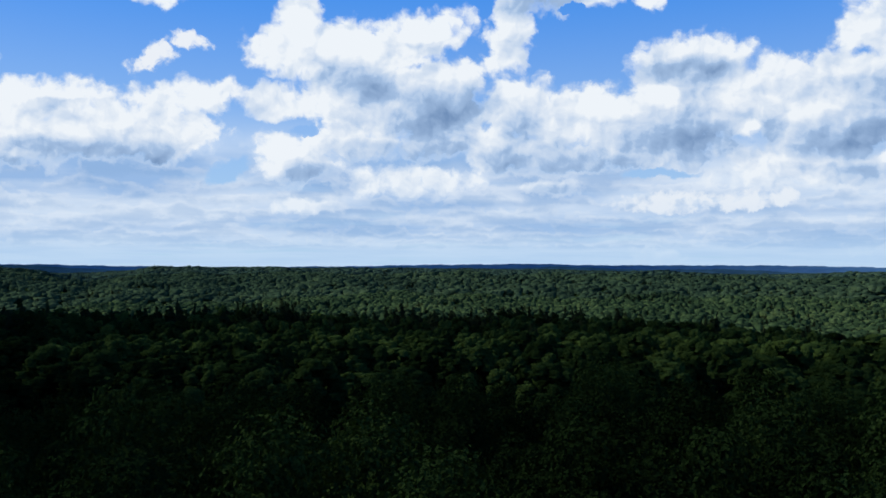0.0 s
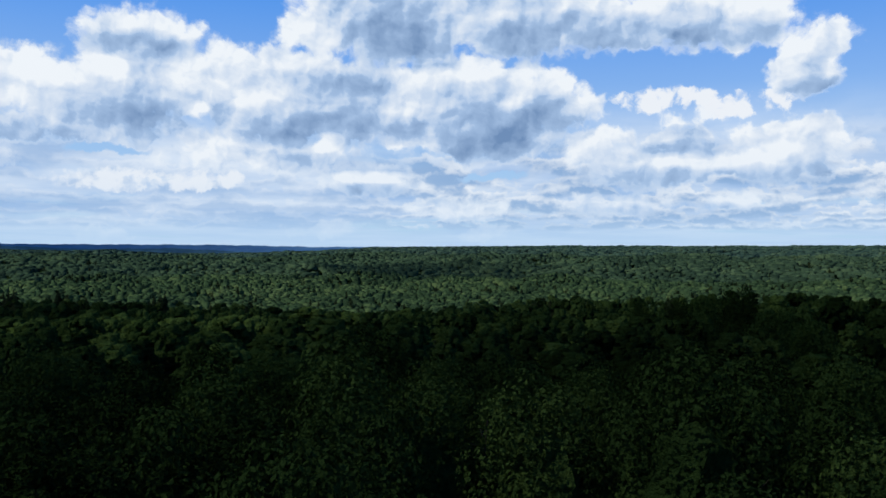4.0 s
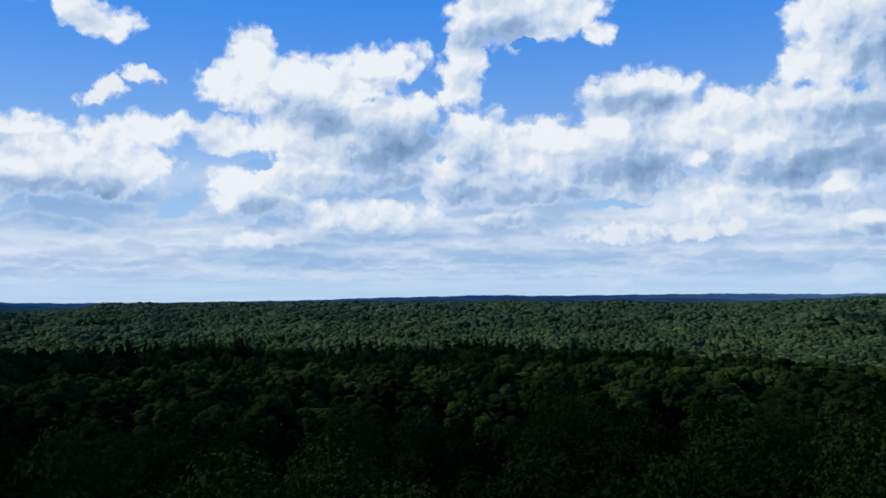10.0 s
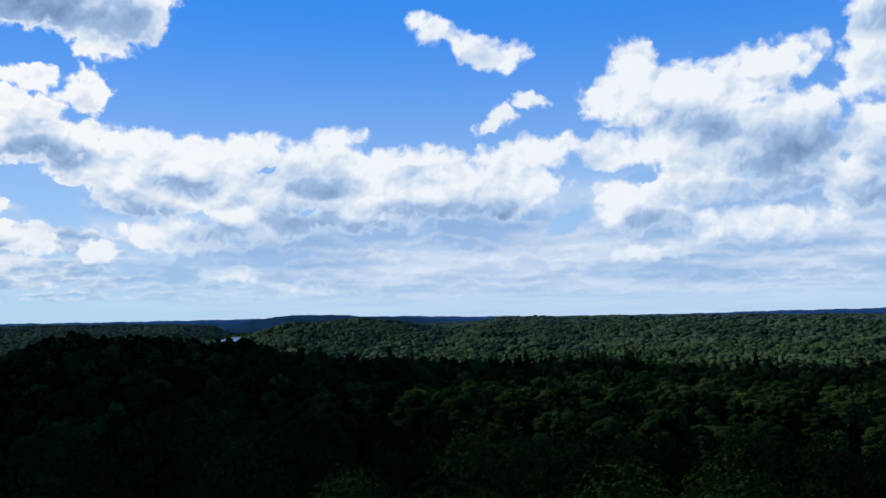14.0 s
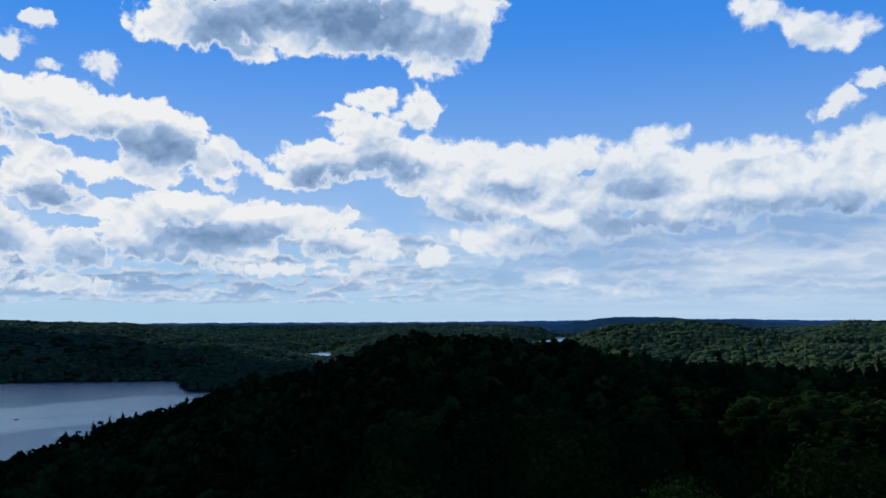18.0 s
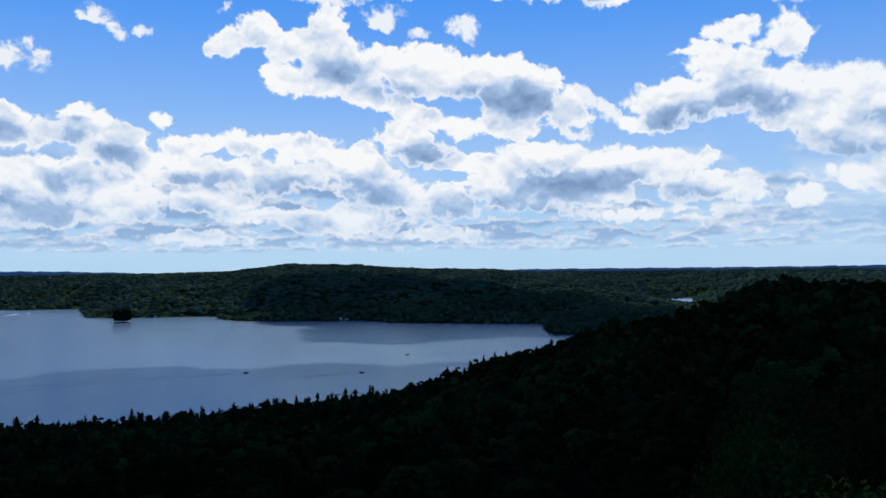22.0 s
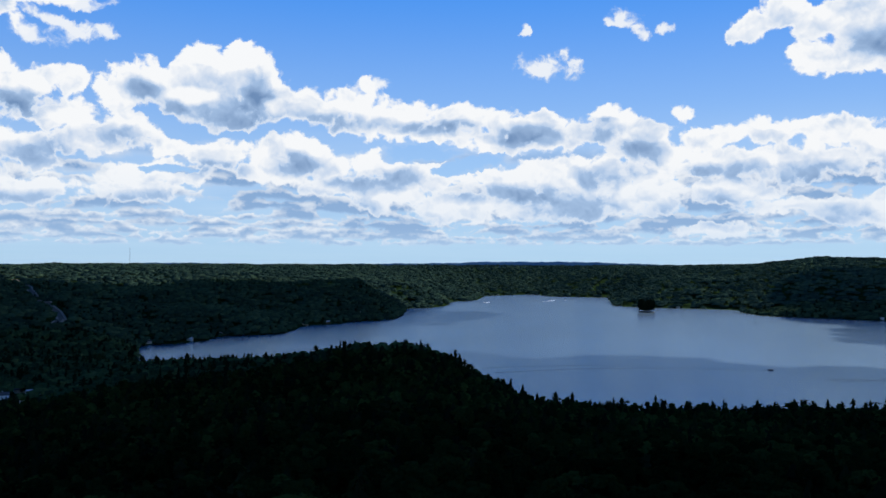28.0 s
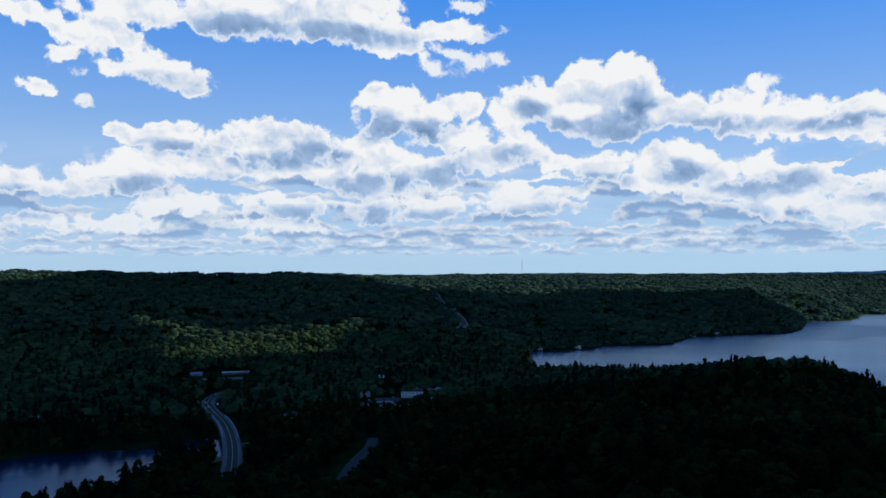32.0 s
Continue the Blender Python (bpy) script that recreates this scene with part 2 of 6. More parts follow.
puff(96.2, 4.0, 5.8, 1.5)
wisp(97.2, 13.2, 2.3, 0.8, 10)
puff(98.1, 9.3, 4.4, 1.5)
wisp(98.6, 15.4, 0.5, 0.4)
shade(98.8, 4.8, 2.3, 0.7)
shade(98.8, 8.9, 3.1, 0.7)
puff(99.8, 5.4, 3.7, 1.5)
puff(99.8, 8.3, 5.4, 1.1)
shade(102.2, 4.7, 1.6, 0.6)
gap(102.3, 6.7, 3.1, 0.6, -15)
puff(103.3, 3.9, 4.3, 1.3)
puff(103.3, 5.8, 2.2, 0.7)
puff(103.3, 9.9, 3.2, 1.2)
shade(104.9, 9.2, 3.2, 0.5)
gap(105.6, 7.4, 3.2, 0.8)
puff(105.9, 5.9, 3.7, 1.4)
puff(105.9, 8.9, 4.7, 1.0)
shade(107.8, 2.6, 3.3, 0.9)
puff(107.8, 4.8, 3.4, 1.6)
shade(107.8, 5.8, 2.1, 0.7)
puff(107.8, 10.0, 3.6, 1.3)
puff(108.3, 6.7, 2.9, 1.1)
puff(108.4, 6.8, 2.0, 1.2)
wisp(109.1, 11.9, 1.3, 0.6)
shade(109.1, 5.4, 2.6, 0.6)
puff(109.1, 9.6, 4.0, 1.2)
puff(109.5, 11.9, 1.5, 0.7)
puff(110.7, 5.2, 4.4, 1.1)
shade(110.7, 9.5, 3.3, 0.6)
puff(111.1, 10.9, 3.3, 1.2)
shade(111.4, 3.6, 2.9, 0.8)
puff(112.6, 6.7, 3.6, 1.3)
puff(113.0, 10.5, 2.5, 1.5)
shade(113.8, 6.6, 2.2, 0.8)
puff(114.5, 7.8, 2.8, 1.3)
glow(115.7, 10.4, 1.1, 0.8)
shade(116.1, 4.5, 3.6, 0.8)
puff(116.1, 6.3, 3.2, 1.1)
puff(116.1, 11.2, 2.2, 2.3)
shade(116.8, 11.1, 1.1, 1.1)
glow(116.8, 13.6, 1.1, 0.6)
puff(117.6, 12.6, 2.3, 2.2)
shade(118.3, 9.7, 4.3, 1.1)
glow(118.4, 13.3, 2.4, 0.7)
puff(119.1, 7.2, 3.1, 1.3)
puff(119.1, 10.3, 4.3, 1.7)
shade(119.5, 6.1, 2.5, 0.6)
puff(120.2, 12.5, 2.6, 2.1)
glow(120.2, 13.6, 2.0, 0.7)
glow(121.0, 11.0, 1.6, 0.7)
puff(122.1, 10.8, 3.1, 1.4)
gap(122.4, 6.1, 2.3, 0.3)
shade(122.4, 10.1, 2.0, 0.7)
puff(122.8, 5.8, 4.1, 1.1)
puff(122.8, 7.6, 2.7, 0.9)
shade(124.2, 11.0, 1.3, 0.7)
puff(124.2, 11.6, 2.5, 1.7)
shade(124.5, 4.0, 3.1, 0.6)
puff(124.5, 4.6, 3.7, 1.1)
puff(124.9, 8.8, 2.3, 1.4)
shade(125.6, 8.0, 2.3, 0.7)
puff(125.6, 10.8, 1.9, 1.5)
wisp(126.9, 14.3, 1.5, 0.5)
wisp(126.9, 14.4, 1.7, 0.5)
puff(127.4, 7.8, 2.9, 1.3)
wisp(127.4, 16.1, 1.6, 0.5)
puff(127.7, 9.0, 1.7, 1.2)
wisp(128.3, 17.9, 1.8, 0.5)
puff(128.6, 11.3, 1.8, 1.2)
shade(129.1, 6.9, 2.2, 0.9)
puff(129.1, 9.5, 4.3, 1.2)
puff(129.5, 16.5, 2.9, 0.8)
wisp(129.8, 13.7, 1.5, 0.5)
wisp(129.8, 15.1, 2.2, 0.5, 20)
wisp(129.9, 14.0, 1.6, 0.6)
puff(130.4, 6.2, 2.1, 0.9)
shade(130.7, 3.8, 3.1, 0.7)
puff(130.7, 4.4, 3.7, 1.2)
shade(130.7, 9.8, 1.8, 0.6)
puff(131.1, 11.1, 2.0, 1.5)
puff(131.4, 7.2, 2.4, 1.4)
puff(132.4, 10.6, 3.8, 1.5)
puff(132.7, 10.9, 3.3, 1.9)
shade(133.0, 9.8, 3.4, 0.8)
glow(133.0, 12.1, 2.0, 0.5)
puff(133.3, 11.5, 2.9, 1.5)
puff(133.4, 16.1, 4.4, 1.2)
shade(133.6, 6.0, 2.7, 0.6)
puff(133.6, 10.0, 3.3, 1.1)
glow(133.6, 11.2, 1.7, 0.9)
puff(133.7, 15.3, 3.6, 0.9, 15)
puff(133.9, 6.0, 3.2, 1.0)
puff(134.2, 4.6, 3.6, 1.0)
puff(134.2, 4.1, 2.3, 1.1)
puff(134.2, 7.4, 2.3, 1.3)
shade(134.5, 3.3, 2.0, 0.6)
shade(134.6, 10.7, 1.4, 0.6)
puff(135.3, 8.3, 3.8, 1.5)
shade(135.3, 4.2, 2.5, 0.6)
puff(135.7, 6.4, 3.2, 1.3)
shade(135.7, 5.9, 3.3, 0.7)
shade(136.5, 16.0, 4.1, 0.7)
puff(137.3, 16.8, 5.9, 1.7)
puff(137.3, 8.3, 2.5, 1.0)
puff(138.8, 7.1, 4.7, 1.2)
shade(138.8, 8.2, 1.8, 0.8)
puff(139.9, 4.4, 4.3, 1.0)
puff(139.9, 9.1, 3.2, 1.5)
shade(140.3, 3.9, 3.2, 0.6)
puff(140.3, 17.5, 8.6, 1.8)
puff(141.4, 8.2, 3.1, 1.3)
puff(141.8, 3.2, 4.8, 0.6)
shade(141.8, 7.5, 2.5, 0.6)
puff(142.2, 9.6, 2.4, 1.1)
puff(142.9, 5.1, 3.5, 0.9)
shade(143.7, 16.1, 3.6, 0.7)
gap(144.0, 5.5, 2.3, 0.3)
puff(144.1, 16.8, 5.7, 1.5)
puff(145.1, 8.6, 2.3, 1.1)
shade(145.5, 5.9, 3.1, 0.6)
puff(145.9, 7.1, 4.8, 1.2)
shade(146.2, 3.0, 2.4, 0.6)
puff(147.0, 12.4, 2.4, 0.9, 10)
shade(147.7, 8.2, 2.7, 0.5)
puff(148.0, 8.9, 3.3, 1.3)
puff(148.3, 4.6, 4.4, 1.0)
shade(148.7, 12.4, 2.7, 0.6)
puff(148.7, 13.0, 3.7, 1.3, 15)
shade(150.1, 5.6, 3.3, 0.7)
puff(150.1, 7.1, 3.9, 1.2)
puff(150.2, 16.7, 5.5, 1.3)
puff(150.5, 8.8, 1.5, 0.9)
puff(150.8, 5.9, 3.9, 1.0)
puff(151.1, 3.3, 3.7, 0.7)
puff(151.3, 13.1, 2.1, 0.9)
puff(151.7, 9.3, 1.3, 0.7)
puff(151.9, 15.1, 2.8, 1.1, 20)
puff(152.8, 6.7, 2.1, 0.9)
wisp(153.5, 10.9, 0.5, 0.4)
puff(154.2, 12.5, 0.9, 0.6)
puff(154.8, 5.5, 2.4, 0.9)
puff(155.0, 13.4, 1.5, 0.8)
puff(155.5, 15.4, 4.6, 1.1, 20)
puff(155.7, 3.4, 3.1, 0.7)
puff(156.2, 11.5, 1.6, 0.6)
shade(156.3, 4.9, 3.0, 0.6)
shade(157.0, 4.0, 2.7, 0.5)
puff(157.3, 5.8, 2.3, 1.1)


class Nodes:
    """Short calls to wire up a node tree."""

    def __init__(self, tree):
        self.tree = tree
        tree.nodes.clear()

    def make(self, kind, **settings):
        n = self.tree.nodes.new(kind)
        for key, value in settings.items():
            setattr(n, key, value)
        return n

    def link(self, a, b):
        self.tree.links.new(a, b)

    def put(self, socket, value):
        if isinstance(value, bpy.types.NodeSocket):
            self.link(value, socket)
        elif value is not None:
            socket.default_value = value

    def math(self, op, a, b=None, c=None, clamp=False):
        n = self.make("ShaderNodeMath", operation=op, use_clamp=clamp)
        for s, v in zip(n.inputs, (a, b, c)):
            self.put(s, v)
        return n.outputs[0]

    def vec(self, op, a, b=None, c=None, out=0):
        n = self.make("ShaderNodeVectorMath", operation=op)
        for s, v in zip(n.inputs, (a, b, c)):
            self.put(s, v)
        return n.outputs[out]

    def xyz(self, x, y, z=0.0):
        n = self.make("ShaderNodeCombineXYZ")
        for s, v in zip(n.inputs, (x, y, z)):
            self.put(s, v)
        return n.outputs[0]

    def noise(self, vector, scale, detail=4.0, rough=0.5, lac=2.0, color=False):
        n = self.make("ShaderNodeTexNoise")
        self.put(n.inputs["Vector"], vector)
        for key, v in (("Scale", scale), ("Detail", detail), ("Roughness", rough), ("Lacunarity", lac)):
            n.inputs[key].default_value = v
        return n.outputs["Color" if color else "Fac"]

    def range(self, v, a, b, lo=0.0, hi=1.0, smooth=True):
        n = self.make("ShaderNodeMapRange", interpolation_type="SMOOTHSTEP" if smooth else "LINEAR")
        for s, x in zip(n.inputs, (v, a, b, lo, hi)):
            self.put(s, x)
        return n.outputs[0]

    def mix(self, f, a, b):
        n = self.make("ShaderNodeMix", data_type="RGBA")
        self.put(n.inputs[0], f)
        self.put(n.inputs[6], (*a, 1) if isinstance(a, tuple) else a)
        self.put(n.inputs[7], (*b, 1) if isinstance(b, tuple) else b)
        return n.outputs[2]

    def heads(self, p, scale):
        """Distance from the middles of rounded heads packed side by side."""
        v = self.make("ShaderNodeTexVoronoi", voronoi_dimensions="2D", feature="F1")
        self.put(v.inputs["Vector"], p)
        v.inputs["Scale"].default_value, v.inputs["Detail"].default_value, v.inputs["Roughness"].default_value = scale, 1.5, 0.5
        return v.outputs["Distance"]


def depth_of(n, at, ellipses, size):
    """How deep a place of the sky lies inside the nearest of some ellipses; three at a time, below 0 outside."""
    sep = n.make("ShaderNodeSeparateXYZ")
    n.link(at, sep.inputs[0])
    az, el = sep.outputs[0], sep.outputs[1]
    deepest = (-9.0, -9.0, -9.0)
    level = [e for e in ellipses if not e[4]]
    tilted = [e for e in ellipses if e[4]]
    for some in (level, tilted):
        for i in range(0, len(some), 3):
            trio = (some[i:i + 3] * 3)[:3]
            cs = [(math.cos(radians(e[4])), math.sin(radians(e[4]))) for e in trio]
            x = n.vec("MULTIPLY_ADD", az, tuple(c / e[2] for e, (c, s) in zip(trio, cs)), tuple(-(e[0] * c + e[1] * s) / e[2] for e, (c, s) in zip(trio, cs)))
            y = n.vec("MULTIPLY_ADD", el, tuple(c / e[3] for e, (c, s) in zip(trio, cs)), tuple((e[0] * s - e[1] * c) / e[3] for e, (c, s) in zip(trio, cs)))
            if some is tilted:
                x = n.vec("MULTIPLY_ADD", el, tuple(s / e[2] for e, (c, s) in zip(trio, cs)), x)
                y = n.vec("MULTIPLY_ADD", az, tuple(-s / e[3] for e, (c, s) in zip(trio, cs)), y)
            q = n.vec("MULTIPLY_ADD", y, y, n.vec("MULTIPLY", x, x))
            k = tuple(size(e) for e in trio)
            deepest = n.vec("MAXIMUM", deepest, n.vec("MULTIPLY_ADD", q, tuple(-v for v in k), k))
    three = n.make("ShaderNodeSeparateXYZ")
    n.put(three.inputs[0], deepest)
    return n.math("SMOOTH_MAX", n.math("SMOOTH_MAX", three.outputs[0], three.outputs[1], 0.25), three.outputs[2], 0.25)


def clouds_between(n, lo, hi, az, el, south, bent, smooth, lee, fine, relief, big, knob, ranks, rank_dark, thin, streak, blue):
    def near(e):
        return lo - e[2] - 3 < e[0] < hi + e[2] + 3

    def one(e):
        return 1.0

    def depth(e):
        return 0.42 * min(e[2], e[3]) + 0.45
    puffs = list(filter(near, PUFFS))
    heap = depth_of(n, bent, puffs, depth)
    over = depth_of(n, lee, [e for e in puffs if e[3] > 1.0], depth)
    hole = n.math("MAXIMUM", depth_of(n, bent, list(filter(near, GAPS)), one), 0.0)
    scud = n.math("MAXIMUM", depth_of(n, bent, list(filter(near, WISPS)), one), 0.0)
    grey = n.math("MAXIMUM", depth_of(n, smooth, list(filter(near, SHADES)), one), 0.0)
    bright = n.math("MAXIMUM", depth_of(n, smooth, list(filter(near, GLOWS)), one), 0.0)
    edge = n.math("MULTIPLY_ADD", n.math("SUBTRACT", fine, 0.5), 2.1, n.math("MULTIPLY", n.math("SUBTRACT", 0.33, big), 0.55))
    thick = n.math("MULTIPLY_ADD", hole, -1.9, n.math("ADD", n.math("ADD", heap, n.range(south, 0.0, 1.0, 0.42, 0.28)), edge))
    cover = n.range(thick, 0.24, n.range(south, 0.0, 1.0, 1.0, 0.60))
    tuft = n.math("MULTIPLY_ADD", n.math("SUBTRACT", fine, 0.5), 4.0, scud)
    tuft = n.math("MULTIPLY", n.range(tuft, 0.22, 0.95, 0.0, 0.95), n.range(scud, 0.0, 0.3))
    # sunlit heads, grey hollows and undersides
    deep = n.math("MULTIPLY", n.range(over, 0.1, 1.8), n.range(south, 0.0, 1.0, 0.24, 0.27))
    deep = n.math("MULTIPLY_ADD", n.range(thick, 0.6, 2.2), n.range(south, 0.0, 1.0, 0.05, 0.12), deep)
    deep = n.math("MULTIPLY_ADD", grey, n.range(south, 0.0, 1.0, 0.42, 0.54), deep)
    rough = n.math("MULTIPLY_ADD", relief, 1.0, n.math("MULTIPLY", knob, n.range(south, 0.0, 1.0, -0.10, -0.24)))
    deep = n.math("ADD", deep, n.math("MULTIPLY", rough, n.range(thick, 0.3, 0.9, 0.3, 1.0)))
    deep = n.math("MULTIPLY_ADD", bright, -0.45, deep)
    deep = n.math("MULTIPLY", deep, n.range(thick, 0.30, 0.95))
    tone = n.mix(n.range(deep, 0.02, 0.50, smooth=False), n.mix(south, (0.88, 0.93, 0.985), (0.95, 0.965, 0.985)), (0.40, 0.56, 0.81))
    tone = n.mix(n.range(deep, 0.42, 0.95, smooth=False), tone, (0.16, 0.275, 0.49))
    # the lower sky
    broken = n.range(n.math("MULTIPLY_ADD", n.math("SUBTRACT", fine, 0.5), 0.9, hole), 0.12, 0.75, 1.0, 0.0)
    rank = n.math("MULTIPLY", n.math("MULTIPLY", ranks, n.math("MAXIMUM", n.range(south, 0.0, 1.0, 0.35, 1.0), n.range(az, -24.0, -38.0, 0.0, 0.9))), broken)
    low = n.mix(n.math("MULTIPLY_ADD", grey, 0.40, rank_dark), (0.93, 0.955, 0.98), (0.22, 0.38, 0.65))
    layer = n.math("MULTIPLY", n.math("MULTIPLY", thin, n.range(el, 5.5, 11.0, 0.95, 0.0)), n.range(south, 0.0, 1.0, 1.0, 0.25))
    layer = n.math("MULTIPLY", layer, broken)
    pale = n.mix(n.math("MULTIPLY_ADD", grey, 0.6, n.range(streak, 0.32, 0.66, 0.75, 0.0)), (0.71, 0.81, 0.95), (0.30, 0.48, 0.79))
    low = n.mix(rank, pale, low)
    rank = n.math("MAXIMUM", rank, layer)
    tone = n.mix(cover, n.mix(tuft, low, (0.90, 0.93, 0.97)), tone)
    cover = n.math("MAXIMUM", n.math("MAXIMUM", cover, tuft), rank)
    # far clouds pale into the air
    tone = n.mix(n.range(el, 1.0, 8.0, 0.30, 0.0), tone, (0.50, 0.68, 0.91))
    tone = n.mix(n.range(el, 0.4, 2.6, 0.75, 0.0), tone, (0.49, 0.68, 0.91))
    out = n.make("ShaderNodeBackground")
    n.link(tone, out.inputs[0])
    both = n.make("ShaderNodeMixShader")
    n.link(cover, both.inputs[0])
    n.link(blue, both.inputs[1])
    n.link(out.outputs[0], both.inputs[2])
    return both.outputs[0]


def build_sky():
    world = bpy.data.worlds.new("sky")
    scene.world = world
    world.use_nodes = True
    world.cycles.sampling_method, world.cycles.sample_map_resolution = "MANUAL", 512
    n = Nodes(world.node_tree)
    d = n.make("ShaderNodeTexCoord").outputs["Generated"]
    sep = n.make("ShaderNodeSeparateXYZ")
    n.link(d, sep.inputs[0])
    x, y, z = sep.outputs
    az = n.math("MULTIPLY", n.math("ARCTAN2", n.math("MULTIPLY", x, -1.0), y), 57.2958)
    el = n.math("MULTIPLY", n.math("ARCSINE", z), 57.2958)
    p = n.xyz(az, el)
    south = n.range(az, 25.0, 60.0)
    # billows, in degrees of sky
    sway = n.vec("SUBTRACT", n.noise(p, 0.30, 3.0, 0.5, color=True), (0.5, 0.5, 0.5))
    ruffle = n.vec("SUBTRACT", n.noise(p, 1.1, 5.0, 0.6, color=True), (0.5, 0.5, 0.5))
    bent = n.vec("MULTIPLY_ADD", ruffle, (1.5, 1.05, 0.0), n.vec("MULTIPLY_ADD", sway, (1.7, 1.2, 0.0), p))
    curl = n.vec("MULTIPLY_ADD", ruffle, (0.8, 0.7, 0.0), n.vec("MULTIPLY_ADD", sway, (1.6, 1.3, 0.0), p))
    smooth = n.vec("MULTIPLY_ADD", ruffle, (0.50, 0.30, 0.0), n.vec("MULTIPLY_ADD", sway, (1.7, 1.2, 0.0), p))
    # towards the sun: up, and sideways to its heading
    aside = n.range(az, -20.0, 176.0, 0.55, -0.55, smooth=False)
    lee = n.vec("ADD", smooth, n.xyz(aside, 1.0))
    fine = n.noise(curl, 0.62, 7.0, 0.58)
    shift = n.vec("ADD", curl, n.xyz(n.math("MULTIPLY", aside, 0.8), 0.55))
    relief = n.math("MULTIPLY", n.math("SUBTRACT", n.noise(shift, 0.42, 3.0, 0.45), n.noise(curl, 0.42, 3.0, 0.45)), 1.15)
    dab = n.vec("ADD", curl, n.xyz(n.math("MULTIPLY", aside, 0.35), 0.24))
    relief = n.math("MULTIPLY_ADD", n.math("SUBTRACT", n.noise(dab, 1.25, 4.0, 0.55), n.noise(curl, 1.25, 4.0, 0.55)), 0.32, relief)
    relief = n.math("MULTIPLY_ADD", n.math("SUBTRACT", n.noise(curl, 0.17, 3.0), 0.5), 0.9, relief)
    big = n.heads(curl, 0.62)
    knob = n.math("SUBTRACT", n.heads(n.vec("ADD", curl, n.xyz(n.math("MULTIPLY", aside, 0.5), 0.30)), 0.62), big)
    # ranks of small cumulus with flat grey bases and white heads, closing up towards the horizon
    ranks, rank_dark = 0.0, 0.30
    for k, floor in enumerate((1.3, 1.65, 2.05, 2.5, 3.0, 3.6, 4.3, 5.1, 6.0, 7.0)):
        tall = 0.42 + 0.27 * floor
        at = n.vec("MULTIPLY_ADD", sway, (1.1 * tall, 0.7 * tall, 0.0), n.vec("MULTIPLY_ADD", ruffle, (0.55 * tall, 0.35 * tall, 0.0), p))
        far = n.vec("ADD", n.vec("MULTIPLY", at, (0.26 / tall, 0.42 / tall, 0.0)), (17.3 * k, 9.1 * k, 0.0))
        head = n.heads(far, 3.0)
        top = n.math("MULTIPLY_ADD", n.noise(far, 1.15, 5.0, 0.58), 4.8, -1.50 - 0.03 * floor)
        top = n.math("MULTIPLY_ADD", head, -0.42, top)
        rise = n.math("MULTIPLY_ADD", el, 1.0 / tall, -floor / tall)
        depth = n.math("SUBTRACT", top, rise)
        keel = n.math("MULTIPLY_ADD", n.noise(far, 2.2, 4.0), 1.0, n.math("ADD", rise, -0.45))
        cover = n.math("MULTIPLY", n.range(depth, 0.0, 0.30), n.range(keel, -0.22, 0.16))
        dim = n.math("MULTIPLY_ADD", n.math("SUBTRACT", head, 0.3), 0.5, n.range(depth, 0.10, 1.0))
        dim = n.math("MULTIPLY_ADD", n.range(keel, 0.0, 0.8, 0.45, -0.15), 1.0, dim)
        dim = n.range(dim, 0.35, 1.50)
        rank_dark = n.math("ADD", n.math("MULTIPLY", rank_dark, n.math("SUBTRACT", 1.0, cover)), n.math("MULTIPLY", dim, cover))
        ranks = n.math("MAXIMUM", ranks, cover)
    ranks = n.math("MULTIPLY", ranks, n.range(el, 9.0, 6.0))
    # a level sheet of thin cloud, drawn out flat with distance
    flat = n.vec("DIVIDE", d, n.xyz(n.math("ADD", n.math("MAXIMUM", z, 0.0), 0.055), n.math("ADD", n.math("MAXIMUM", z, 0.0), 0.055), 1.0))
    flat = n.vec("MULTIPLY", flat, (1.0, 1.0, 0.0))
    sheet = n.noise(flat, 0.34, 5.0, 0.55)
    streak = n.noise(n.vec("ADD", flat, (31.0, 7.0, 0.0)), 0.50, 5.0, 0.56)
    thin = n.range(sheet, 0.24, 0.46)

    sky = n.make("ShaderNodeTexSky", sky_type="NISHITA", sun_disc=False, sun_elevation=radians(SUN_EL),
                 sun_rotation=radians(-SUN_AZ), altitude=300.0, air_density=1.0, dust_density=0.25, ozone_density=3.0)
    blue = n.make("ShaderNodeBackground")
    tint = n.vec("MULTIPLY", sky.outputs[0], (0.036, 0.072, 0.119))
    clear = n.mix(n.range(el, 0.0, 22.0), (0.48, 0.69, 0.91), (0.038, 0.285, 0.92))
    clear = n.mix(n.range(el, 22.0, 65.0), clear, (0.012, 0.075, 0.34))
    n.link(n.mix(0.82, tint, clear), blue.inputs[0])

    shared = {"az": az, "el": el, "south": south, "bent": bent, "smooth": smooth, "lee": lee, "fine": fine, "relief": relief, "big": big, "knob": knob,
              "ranks": ranks, "rank_dark": rank_dark, "thin": thin, "streak": streak, "blue": blue.outputs[0]}
    kinds = {"bent": "NodeSocketVector", "smooth": "NodeSocketVector", "lee": "NodeSocketVector", "blue": "NodeSocketShader"}

    def part_of_sky(lo, hi):
        """The clouds between two headings, over the blue: a node group of its own."""
        group = bpy.data.node_groups.new("clouds", "ShaderNodeTree")
        for key in shared:
            group.interface.new_socket(name=key, in_out="INPUT", socket_type=kinds.get(key, "NodeSocketFloat"))
        group.interface.new_socket(name="sky", in_out="OUTPUT", socket_type="NodeSocketShader")
        m = Nodes(group)
        take = m.make("NodeGroupInput").outputs
        m.link(clouds_between(m, lo, hi, *[take[key] for key in shared]), m.make("NodeGroupOutput").inputs[0])
        use = n.make("ShaderNodeGroup")
        use.node_tree = group
